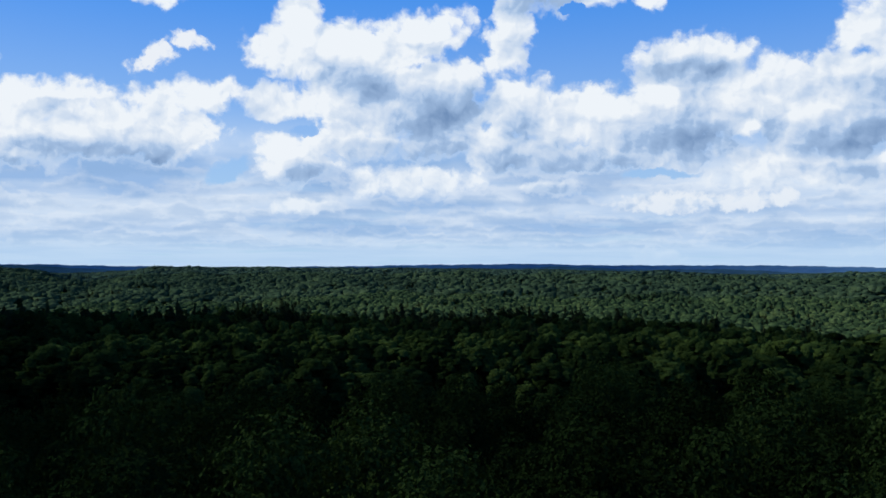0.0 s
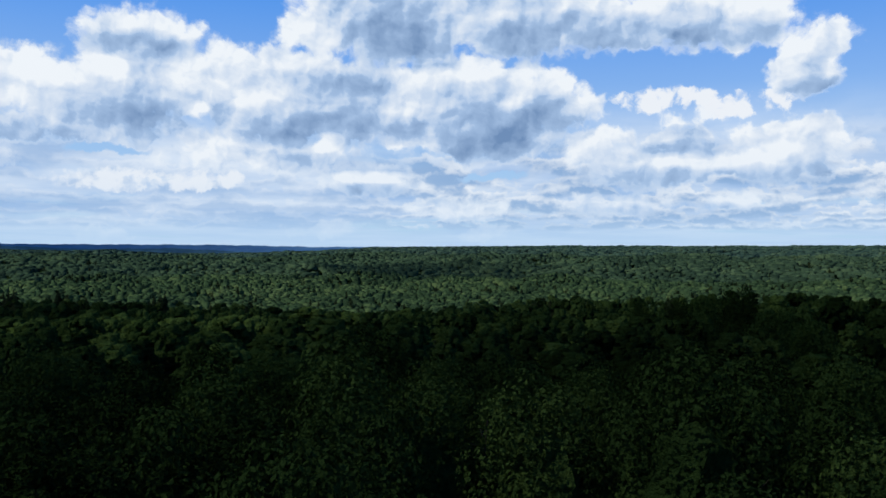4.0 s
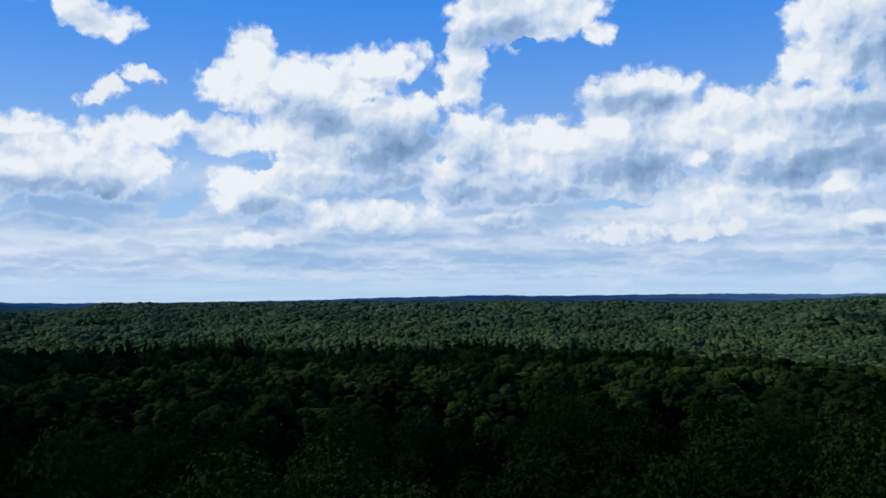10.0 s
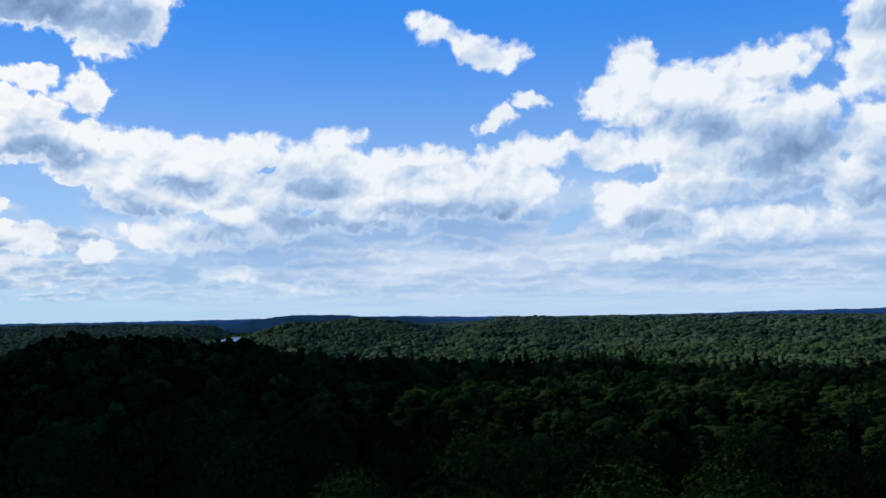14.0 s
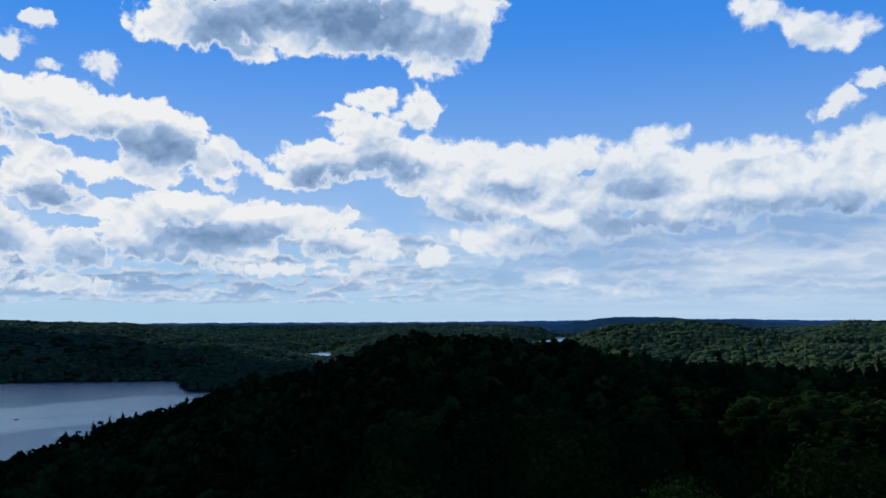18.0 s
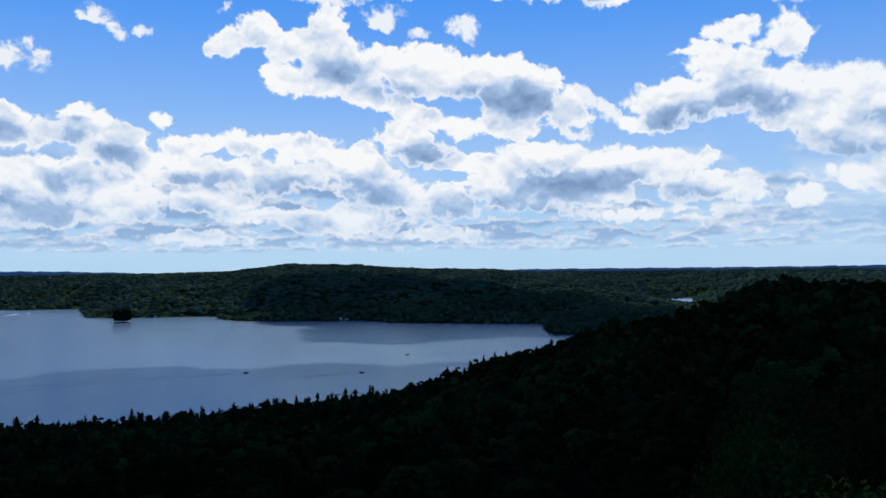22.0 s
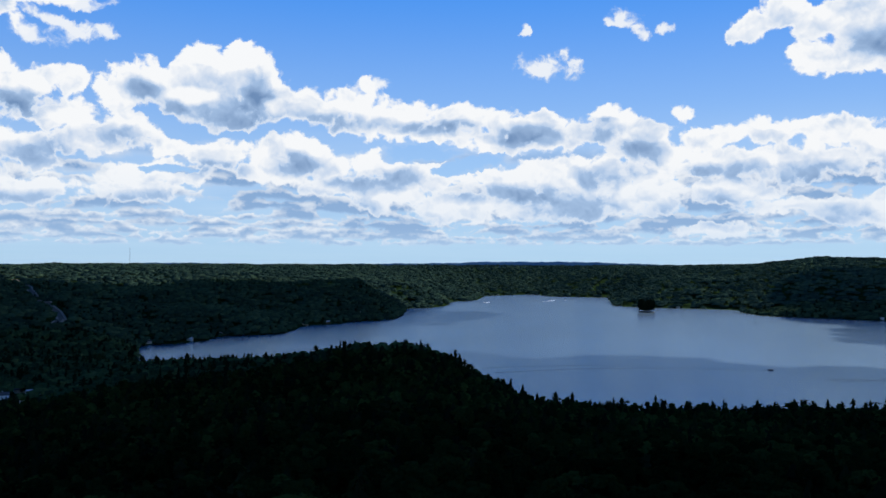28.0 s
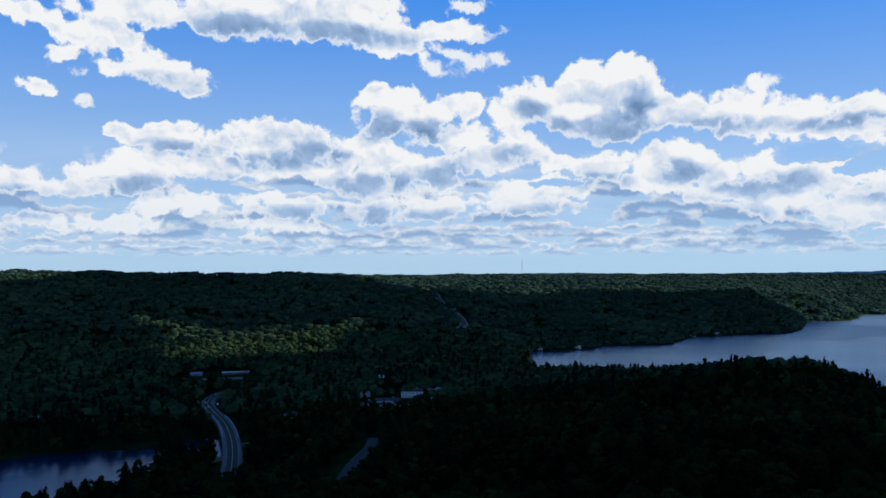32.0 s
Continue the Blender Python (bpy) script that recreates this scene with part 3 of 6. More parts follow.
        for key, value in shared.items():
            n.link(value, use.inputs[key])
        return use.outputs[0]

    cuts = [-80.0, -24.0, -2.0, 18.0, 40.0, 60.0, 82.0, 106.0, 128.0, 170.0]
    made = part_of_sky(cuts[0], cuts[1])
    for a, b in zip(cuts[1:], cuts[2:]):
        sector = n.make("ShaderNodeMixShader")
        n.link(n.math("GREATER_THAN", az, a), sector.inputs[0])
        n.link(made, sector.inputs[1])
        n.link(part_of_sky(a, b), sector.inputs[2])
        made = sector.outputs[0]
    n.link(made, n.make("ShaderNodeOutputWorld").inputs[0])


build_sky()


# ---------------------------------------------------------------- materials
def material(name, build):
    m = bpy.data.materials.new(name)
    m.use_nodes = True
    n = Nodes(m.node_tree)
    n.link(build(n), n.make("ShaderNodeOutputMaterial").inputs[0])
    return m


def principled(n, color, rough=0.7, metal=0.0, spec=0.3, normal=None):
    b = n.make("ShaderNodeBsdfPrincipled")
    n.put(b.inputs["Base Color"], (*color, 1) if isinstance(color, tuple) else color)
    n.put(b.inputs["Roughness"], rough)
    b.inputs["Metallic"].default_value = metal
    b.inputs["Specular IOR Level"].default_value = spec
    if normal is not None:
        n.link(normal, b.inputs["Normal"])
    return b.outputs[0]


def bump(n, height, strength, distance):
    b = n.make("ShaderNodeBump")
    b.inputs["Strength"].default_value, b.inputs["Distance"].default_value = strength, distance
    n.link(height, b.inputs["Height"])
    return b.outputs[0]


def spot(n):
    return n.make("ShaderNodeNewGeometry").outputs["Position"]


def foliage(dark, mid, light, scale, rough=0.0, lumpy=0.9):
    def build(n):
        tint = n.make("ShaderNodeAttribute", attribute_name="tint").outputs["Fac"]
        pos = spot(n)
        grain = n.noise(pos, scale, 3.0, 0.6)
        wide = n.math("MULTIPLY_ADD", n.noise(pos, 0.0045, 3.0), 0.7, n.math("MULTIPLY", n.noise(pos, 0.018, 2.0), 0.3))
        f = n.math("ADD", n.math("MULTIPLY_ADD", n.math("SUBTRACT", grain, 0.5), 0.9, tint),
                   n.math("MULTIPLY", n.math("SUBTRACT", wide, 0.5), 2.2))
        c = n.mix(n.range(f, 0.45, 1.05), n.mix(n.range(f, 0.0, 0.5), dark, mid), light)
        d = n.make("ShaderNodeBsdfDiffuse")
        n.link(c, d.inputs[0])
        if rough:
            n.link(bump(n, n.noise(pos, lumpy, 3.0, 0.65), 1.0, rough), d.inputs["Normal"])
        tr = n.make("ShaderNodeBsdfTranslucent")
        n.link(n.vec("MULTIPLY", c, (1.1, 1.25, 0.6)), tr.inputs[0])
        s = n.make("ShaderNodeMixShader")
        s.inputs[0].default_value = 0.10
        n.link(d.outputs[0], s.inputs[1])
        n.link(tr.outputs[0], s.inputs[2])
        return s.outputs[0]
    return build


# near leaves darkened, forest leaves lightened: cloud shade and sun put into the colour
SHADE_LEAF = material("shade_toned_foliage", foliage((0.005, 0.0105, 0.003), (0.013, 0.026, 0.007), (0.034, 0.058, 0.014), 1.6, 0.8, 1.9))
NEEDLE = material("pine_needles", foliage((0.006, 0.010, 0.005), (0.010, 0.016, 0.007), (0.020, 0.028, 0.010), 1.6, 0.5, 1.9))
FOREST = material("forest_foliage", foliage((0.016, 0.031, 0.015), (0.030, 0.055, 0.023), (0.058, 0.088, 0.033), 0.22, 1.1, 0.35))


def _ground(n):
    pos = spot(n)
    a, b = n.noise(pos, 0.05, 5.0, 0.6), n.noise(pos, 0.9, 4.0, 0.6)
    c = n.mix(n.range(a, 0.35, 0.65), (0.009, 0.020, 0.007), (0.018, 0.034, 0.010))
    c = n.mix(n.range(b, 0.60, 0.80), c, (0.018, 0.021, 0.010))
    return principled(n, c, 0.95, 0, 0.0, bump(n, b, 0.6, 0.6))


GROUND = material("forest_floor", _ground)


def rippled(shiny):
    def build(n):
        pos = spot(n)
        h = n.math("ADD", n.math("MULTIPLY", n.noise(pos, 0.35, 3.0, 0.6), 0.5), n.math("MULTIPLY", n.noise(n.vec("MULTIPLY", pos, (0.5, 1.0, 1.0)), 0.05, 3.0), 1.2))
        deep = n.make("ShaderNodeBsdfDiffuse")
        deep.inputs[0].default_value = (0.003, 0.010, 0.026, 1)
        shine = n.make("ShaderNodeBsdfGlossy")
        shine.inputs[0].default_value = (0.57, 0.79, 1.0, 1)
        shine.inputs["Roughness"].default_value = 0.20
        n.link(bump(n, h, 0.30, 0.8), shine.inputs["Normal"])
        both = n.make("ShaderNodeMixShader")
        gusts = n.noise(n.vec("MULTIPLY", pos, (0.0016, 0.004, 1.0)), 1.0, 4.0, 0.6)
        n.link(n.range(gusts, 0.3, 0.7, shiny * 0.95, shiny * 1.05), both.inputs[0])
        n.link(deep.outputs[0], both.inputs[1])
        n.link(shine.outputs[0], both.inputs[2])
        return both.outputs[0]
    return build


WATER = material("lake_water", rippled(0.34))
# gloss raised by hand for the sky's reflection at a grazing view
GLINT = material("bright_far_water", rippled(0.9))
# same water with less gloss, to darken this arm's reflection
LOW_GLOSS = material("low_gloss_water", rippled(0.17))
WAKE = material("ruffled_water", rippled(0.16))
# haze of the air put into the leaf colours, bluer farther off
HAZY = material("hazed_hillside_foliage", foliage((0.018, 0.034, 0.020), (0.030, 0.054, 0.029), (0.050, 0.079, 0.038), 0.12, 1.2, 0.22))
DISTANT = material("hazed_distant_foliage", foliage((0.019, 0.038, 0.030), (0.032, 0.060, 0.042), (0.053, 0.084, 0.048), 0.08, 2.0, 0.15))
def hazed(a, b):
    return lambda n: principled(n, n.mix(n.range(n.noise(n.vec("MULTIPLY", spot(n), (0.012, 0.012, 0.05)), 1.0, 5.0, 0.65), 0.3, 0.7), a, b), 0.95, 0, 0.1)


# ridge colours hold painted air haze, palest and bluest on the farthest
FAR = material("hazed_far_ridge", hazed((0.075, 0.17, 0.31), (0.11, 0.23, 0.38)))
BLUE = material("hazed_mid_ridge", hazed((0.045, 0.105, 0.15), (0.08, 0.16, 0.20)))
DUSKY = material("hazed_near_ridge", hazed((0.035, 0.085, 0.085), (0.075, 0.14, 0.12)))

# ---------------------------------------------------------------- the lie of the land
COLUMNS = []


def profile(az, *rz):
    """Height of the ground along one heading: distance, height, distance, height, ..."""
    COLUMNS.append((az, rz[0::2], rz[1::2]))


profile(-64, 0, 112, 100, 108, 250, 103, 350, 106, 700, 62, 1100, 72, 2000, 92, 3000, 114, 4400, 143, 4950, 120)
profile(-56, 0, 112, 100, 108, 250, 103, 350, 106, 700, 62, 1100, 70, 2000, 92, 3000, 112, 4400, 141, 4950, 120)
profile(-42, 0, 112, 100, 108, 250, 103, 350, 101, 700, 58, 950, 62, 2000, 93, 3200, 120, 4400, 136, 4950, 115)
profile(-32, 0, 112, 100, 108, 250, 103, 340, 97, 600, 58, 900, 58, 1500, 84, 2200, 96, 3000, 123, 4400, 124, 4950, 112)
profile(-26, 0, 112, 100, 108, 250, 103, 370, 96, 650, 58, 950, 58, 1500, 86, 2000, 88, 2600, 107, 3400, 96, 4500, 96, 4950, 100)
profile(-22, 0, 112, 100, 108, 250, 103, 390, 96, 690, 58, 1000, 60, 1500, 84, 2000, 84, 2600, 90, 3400, 72, 4500, 76, 4950, 90)
profile(-18, 0, 112, 100, 108, 250, 103, 410, 96, 710, 58, 1000, 62, 1500, 88, 2000, 90, 2700, 106, 3400, 84, 4500, 84, 4950, 90)
profile(-13, 0, 112, 100, 108, 250, 103, 430, 97, 730, 58, 1050, 68, 1500, 84, 2000, 94, 2800, 112, 3400, 92, 4500, 92, 4950, 100)
profile(-8, 0, 112, 100, 108, 250, 103, 450, 98, 750, 58, 1100, 70, 2000, 94, 2800, 107, 3300, 90, 4500, 112, 4950, 110)
profile(3, 0, 112, 100, 108, 250, 103, 450, 99, 750, 58, 1100, 71, 2000, 97, 3000, 115, 4500, 118, 4950, 110)
profile(13, 0, 112, 100, 108, 250, 103, 450, 102, 750, 56, 1150, 68, 2200, 99, 3200, 121, 4500, 118, 4950, 110)
profile(19, 0, 112, 100, 108, 250, 103, 450, 102, 750, 55, 1150, 66, 2200, 97, 3300, 124, 4500, 116, 4950, 108)
profile(23, 0, 112, 100, 108, 250, 103, 455, 102, 750, 53, 1250, 60, 2000, 74, 2800, 90, 3600, 84, 4500, 84, 4950, 90)
profile(26, 0, 112, 100, 108, 250, 103, 460, 102, 760, 52, 1300, 60, 2000, 92, 2600, 116, 3300, 92, 4300, 80, 4950, 90)
profile(29, 0, 112, 100, 108, 250, 103, 480, 101, 780, 52, 1400, 58, 2000, 94, 2600, 125, 3300, 100, 4300, 80, 4950, 90)
profile(32.5, 0, 112, 100, 108, 250, 103, 500, 104, 800, 54, 1500, 54, 2000, 88, 2600, 124, 3200, 96, 4000, 60, 4950, 90)
profile(34.2, 0, 112, 100, 103, 250, 97, 500, 108, 900, 56, 1500, 48, 2000, 76, 2600, 112, 3200, 76, 3800, 40, 4900, 40, 4950, 60)
profile(35.2, 0, 112, 100, 103, 250, 97, 500, 109, 900, 56, 1500, 48, 2000, 68, 2600, 98, 3200, 56, 3800, 28, 4900, 40, 4950, 60)
profile(36.3, 0, 112, 100, 103, 280, 96, 520, 111, 950, 56, 1700, 42, 2300, 62, 2700, 78, 3200, 40, 3800, 24, 4900, 40, 4950, 60)
profile(37.4, 0, 112, 100, 103, 300, 95, 550, 113, 1000, 56, 2000, 36, 2600, 46, 3200, 26, 3800, 20, 4900, 40, 4950, 60)
profile(38.6, 0, 112, 100, 103, 300, 95, 560, 114, 1000, 58, 2000, 42, 3300, 40, 4000, 42, 4500, 90, 4950, 100)
profile(41, 0, 112, 100, 103, 300, 95, 600, 117, 1000, 60, 2000, 45, 3500, 50, 4500, 108, 4750, 108, 4950, 105)
profile(47, 0, 112, 100, 102, 300, 92, 480, 108, 650, 121, 1100, 45, 2000, 30, 3500, 50, 4600, 112, 4800, 108, 4950, 105)
profile(50, 0, 112, 100, 101, 300, 88, 480, 102, 620, 115, 1000, 40, 2000, 20, 3300, 20, 3800, 40, 4600, 108, 4800, 108, 4950, 105)
profile(53, 0, 112, 100, 100, 300, 83, 500, 95, 600, 100, 950, 32, 1600, 8, 3100, 4, 3350, -5, 3850, -5, 3950, 25, 4300, 62, 4800, 108, 4950, 105)
profile(55, 0, 112, 100, 100, 300, 80, 600, 92, 950, 30, 1600, 5, 2600, 25, 3300, 8, 3500, -5, 3700, -5, 3850, 20, 4200, 76, 4500, 70, 4800, 108, 4950, 105)
profile(57, 0, 112, 100, 99, 300, 76, 600, 89, 950, 22, 1500, 3, 1900, 6, 2600, 38, 3400, 25, 4200, 79, 4500, 62, 4800, 108, 4950, 105)
profile(60, 0, 112, 100, 98, 300, 72, 640, 78, 1000, 14, 1400, -3, 1700, -5, 1850, 8, 2500, 56, 3300, 78, 4200, 80, 4800, 108, 4950, 105)
profile(61.6, 0, 112, 100, 98, 300, 70, 680, 66, 1050, 10, 1250, -5, 1740, -5, 1830, 6, 2300, 40, 2800, 66, 3300, 86, 4000, 98, 4800, 108, 4950, 105)
profile(62.6, 0, 112, 100, 98, 300, 69, 690, 62, 1000, 9, 1200, -5, 2080, -5, 2160, 8, 2500, 50, 2800, 70, 3300, 90, 4000, 102, 4800, 108, 4950, 105)
profile(66, 0, 112, 100, 97, 300, 68, 700, 52, 900, 10, 1010, -5, 2110, -5, 2230, 12, 2600, 70, 3200, 110, 3800, 124, 4950, 112)
profile(70, 0, 112, 100, 97, 300, 66, 700, 33, 850, 6, 940, -5, 2140, -5, 2280, 18, 2700, 84, 3300, 114, 3900, 130, 4950, 112)
profile(75, 0, 112, 100, 96, 300, 64, 600, 22, 800, 4, 880, 1, 925, -5, 2280, -5, 2420, 14, 2800, 85, 3300, 126, 3700, 151, 4200, 128, 4950, 112)
profile(80, 0, 112, 100, 96, 300, 62, 600, 20, 790, 4, 850, 1, 890, -5, 2330, -5, 2460, 16, 2750, 80, 3300, 132, 3600, 160, 4200, 120, 4950, 112)
profile(85, 0, 112, 100, 96, 300, 62, 600, 19, 750, 4, 800, 1, 850, -5, 2640, -5, 2780, 18, 3200, 82, 3700, 114, 4200, 124, 4950, 112)
profile(90, 0, 112, 100, 96, 300, 62, 600, 18, 740, 3, 780, 1, 820, -5, 2700, -5, 2820, 20, 3120, 66, 3600, 98, 4500, 120, 4950, 112)
profile(93, 0, 112, 100, 96, 300, 62, 600, 18, 740, 3, 775, 1, 815, -5, 3480, -5, 3560, 15, 3900, 78, 4300, 106, 4700, 120, 4950, 112)
profile(98, 0, 112, 100, 96, 300, 62, 600, 26, 740, 8, 800, 2, 860, -5, 3700, -5, 3800, 5, 4100, 36, 4500, 76, 4800, 118, 4950, 112)
profile(101, 0, 112, 100, 96, 300, 62, 600, 38, 740, 22, 860, 8, 960, -5, 3550, -5, 3650, 5, 4000, 28, 4500, 78, 4800, 120, 4950, 112)
profile(103.5, 0, 112, 100, 96, 300, 62, 550, 44, 800, 39, 920, 12, 1000, -5, 3000, -5, 3100, 5, 3500, 28, 4400, 86, 4800, 120, 4950, 112)
profile(106.6, 0, 112, 100, 96, 300, 62, 550, 48, 800, 51, 940, 20, 1040, -5, 2540, -5, 2640, 8, 2850, 58, 3300, 58, 4400, 92, 4800, 120, 4950, 112)
profile(110, 0, 112, 100, 96, 300, 60, 550, 44, 820, 46, 960, 20, 1080, -5, 1990, -5, 2080, 10, 2500, 72, 2900, 68, 3600, 88, 4500, 112, 4800, 122, 4950, 112)
profile(113, 0, 112, 100, 96, 300, 58, 550, 40, 850, 38, 980, 16, 1100, -5, 1870, -5, 1970, 12, 2500, 80, 3000, 80, 4400, 114, 4800, 122, 4950, 112)
profile(118, 0, 112, 100, 95, 300, 54, 600, 34, 900, 27, 1020, 12, 1130, -5, 1630, -5, 1730, 12, 2300, 72, 3000, 94, 4400, 122, 4950, 112)
profile(123.6, 0, 112, 100, 95, 300, 48, 600, 26, 900, 18, 1060, 8, 1200, -5, 1480, -5, 1560, 10, 2200, 60, 3000, 94, 4400, 122, 4950, 112)
profile(125.2, 0, 112, 100, 95, 300, 47, 600, 24, 900, 15, 1060, 8, 1250, 5, 1550, 12, 2200, 60, 3000, 94, 4400, 122, 4950, 112)
profile(129, 0, 112, 100, 95, 300, 45, 500, 24, 700, 14, 900, 9, 1150, 10, 1500, 40, 1700, 50, 2300, 63, 2700, 82, 3400, 110, 4400, 124, 4950, 112)
profile(132, 0, 112, 100, 95, 300, 44, 500, 20, 700, 12, 950, 9, 1200, 12, 1600, 46, 2400, 74, 3300, 121, 4000, 110, 4950, 118)
profile(136, 0, 112, 100, 95, 300, 44, 480, 17, 700, 11, 900, 8, 1100, 11, 1500, 40, 2200, 85, 2800, 121, 3400, 116, 4950, 116)
profile(140, 0, 112, 100, 95, 300, 44, 480, 15, 700, 9, 950, 7, 1200, 14, 1600, 50, 2200, 100, 2800, 138, 3500, 110, 4950, 114)
profile(143, 0, 112, 100, 95, 300, 45, 480, 14, 620, 6, 700, 4, 800, 4, 1050, 8, 1250, 13, 1500, 38, 2100, 98, 2800, 132, 3400, 115, 4950, 114)
profile(145.9, 0, 112, 100, 95, 300, 45, 480, 14, 600, 5, 655, 2, 668, -4, 730, -4, 748, 2, 1050, 8, 1250, 13, 1500, 38, 2100, 98, 2700, 122, 3400, 115, 4950, 114)
profile(147, 0, 112, 100, 95, 300, 45, 480, 12, 600, 4, 650, 2, 664, -4, 725, -4, 742, 3, 1200, 12, 1500, 40, 2100, 104, 2800, 134, 3400, 115, 4950, 114)
profile(148.2, 0, 112, 100, 95, 300, 45, 480, 12, 600, 4, 700, 3, 800, 5, 1200, 12, 1500, 40, 2100, 104, 2800, 134, 3400, 115, 4950, 114)
profile(149.5, 0, 112, 100, 95, 300, 45, 480, 12, 600, 2, 640, -2, 680, -4, 705, -4, 720, 3, 1200, 12, 1500, 40, 2100, 104, 2800, 134, 3400, 115, 4950, 114)
profile(153, 0, 112, 100, 95, 300, 44, 480, 11, 560, 2, 590, -5, 705, -5, 722, 3, 1000, 10, 1300, 20, 1800, 80, 2600, 142, 3400, 116, 4950, 114)
profile(158, 0, 112, 100, 95, 300, 42, 460, 10, 530, 1, 550, -5, 710, -5, 730, 5, 1000, 12, 1300, 22, 1800, 80, 2600, 136, 3400, 116, 4950, 114)
profile(200, 0, 112, 100, 98, 300, 60, 600, 22, 1000, 20, 1500, 50, 2600, 110, 4000, 120, 4950, 112)
profile(250, 0, 112, 100, 104, 300, 98, 600, 80, 1500, 72, 2600, 100, 4000, 130, 4950, 115)
COLUMNS.append((296.0, COLUMNS[0][1], COLUMNS[0][2]))

RADII = np.concatenate([np.linspace(0, 1000, 101), np.linspace(1000, 5000, 201)[1:]])
TABLE = np.array([np.interp(RADII, r, z) for _, r, z in COLUMNS])
HEADS = np.array([c[0] for c in COLUMNS], float)


def waves(x, y, size, seed=0.0):
    """Smooth irregular swell, about -1 to 1."""
    out = 0
    for k, (a, b, ph) in enumerate(((1.0, 0.3, 0.4), (-0.5, 0.9, 2.1), (0.2, -1.1, 4.0), (1.3, 0.9, 1.2), (-1.1, 1.5, 5.2), (2.1, -0.4, 0.7))):
        out = out + np.sin((a * x + b * y) * 6.28 / size + ph + seed * (k + 1)) / (1 + 0.35 * k)
    return out / 2.6


def polar(az, r):
    a = np.radians(az)
    return -np.sin(a) * r, np.cos(a) * r


def land(az, r):
    """Ground height at headings and distances."""
    az = (np.asarray(az, float) + 64) % 360 - 64
    r = np.asarray(r, float)
    x, y = polar(az, r)
    swing = az + waves(x, y, 260) * np.clip(60 / np.maximum(r, 60), 0, 1) * 1.0
    i = np.clip(np.searchsorted(HEADS, swing) - 1, 0, len(HEADS) - 2)
    s = np.clip((swing - HEADS[i]) / (HEADS[i + 1] - HEADS[i]), 0, 1)
    rr = np.clip(r + waves(x, y, 190, 1.7) * np.clip(r / 90, 0, 12), 0, 4990)
    j = np.clip(np.searchsorted(RADII, rr) - 1, 0, len(RADII) - 2)
    q = (rr - RADII[j]) / (RADII[j + 1] - RADII[j])
    z = (TABLE[i, j] * (1 - q) + TABLE[i, j + 1] * q) * (1 - s) + (TABLE[i + 1, j] * (1 - q) + TABLE[i + 1, j + 1] * q) * s
    rough = waves(x, y, 420, 3.1) * 0.5 + waves(x, y, 150, 0.6) * 0.3
    return z + rough * np.clip((r - 150) / 500, 0, 1) * np.clip((z - 4) / 25, 0, 1) * (6.5 + 13.0 * np.clip((r - 900) / 500, 0, 1) * np.clip((2900 - r) / 700, 0, 1) + 4.0 * np.clip((r - 900) / 900, 0, 1) * np.clip((3900 - r) / 900, 0, 1))


def mesh_object(name, co, faces, mat, parent=None, smooth=False, tint=None):
    """One mesh from arrays: corners (n, 3), triangles or quads (m, k)."""
    me = bpy.data.meshes.new(name)
    co, faces = np.asarray(co, np.float32), np.asarray(faces, np.int32)
    k = faces.shape[1]
    me.vertices.add(len(co))
    me.vertices.foreach_set("co", co.ravel())
    me.loops.add(faces.size)
    me.loops.foreach_set("vertex_index", faces.ravel())
    me.polygons.add(len(faces))
    me.polygons.foreach_set("loop_start", np.arange(0, faces.size, k, dtype=np.int32))
    me.polygons.foreach_set("use_smooth", np.full(len(faces), smooth))
    if tint is not None:
        me.attributes.new("tint", "FLOAT", "POINT").data.foreach_set("value", np.asarray(tint, np.float32))
    me.update(calc_edges=True)
    me.materials.append(mat)
    ob = new(name, me)
    ob.parent = parent
    return ob


def build_ground():
    az = np.concatenate([np.arange(-66, 162, 0.4), np.arange(162, 294, 2.0)])
    r = np.concatenate([np.arange(0, 120, 12), np.geomspace(120, 4950, 190)])
    A, R = np.meshgrid(az, r, indexing="ij")
    x, y = polar(A, R)
    z = land(A, R)
    co = np.stack([x, y, z], -1).reshape(-1, 3)
    na, nr = len(az), len(r)
    i, j = np.meshgrid(np.arange(na), np.arange(nr - 1), indexing="ij")
    k = (i + 1) % na
    faces = np.stack([i * nr + j, i * nr + j + 1, k * nr + j + 1, k * nr + j], -1).reshape(-1, 4)
    tagged(mesh_object("ground", co, faces, GROUND, smooth=True), "wooded hills and valleys round a lake", "ground", kind="structure")


build_ground()


def disc(name, r0, r1, a0, a1, z, mat):
    az = np.linspace(a0, a1, 61)
    r = np.linspace(r0, r1, 21)
    A, R = np.meshgrid(az, r, indexing="ij")
    x, y = polar(A, R)
    i, j = np.meshgrid(np.arange(60), np.arange(20), indexing="ij")
    f = np.stack([i * 21 + j, i * 21 + j + 1, (i + 1) * 21 + j + 1, (i + 1) * 21 + j], -1).reshape(-1, 4)
    return mesh_object(name, np.stack([x, y, np.full_like(x, z)], -1).reshape(-1, 3), f, mat)


tagged(disc("water_3", 480, 1000, 138, 165, 0.0, LOW_GLOSS), "dark lake arm beside the highway", "lake", kind="structure")
tagged(disc("water", 500, 4100, 51, 132, 0.0, WATER), "blue-grey rippled lake under a cloudy sky", "lake", kind="structure")
tagged(disc("water_2", 3900, 4890, 35.6, 39.0, 44.0, GLINT), "small pale lake between distant wooded hills", "lake", kind="structure")
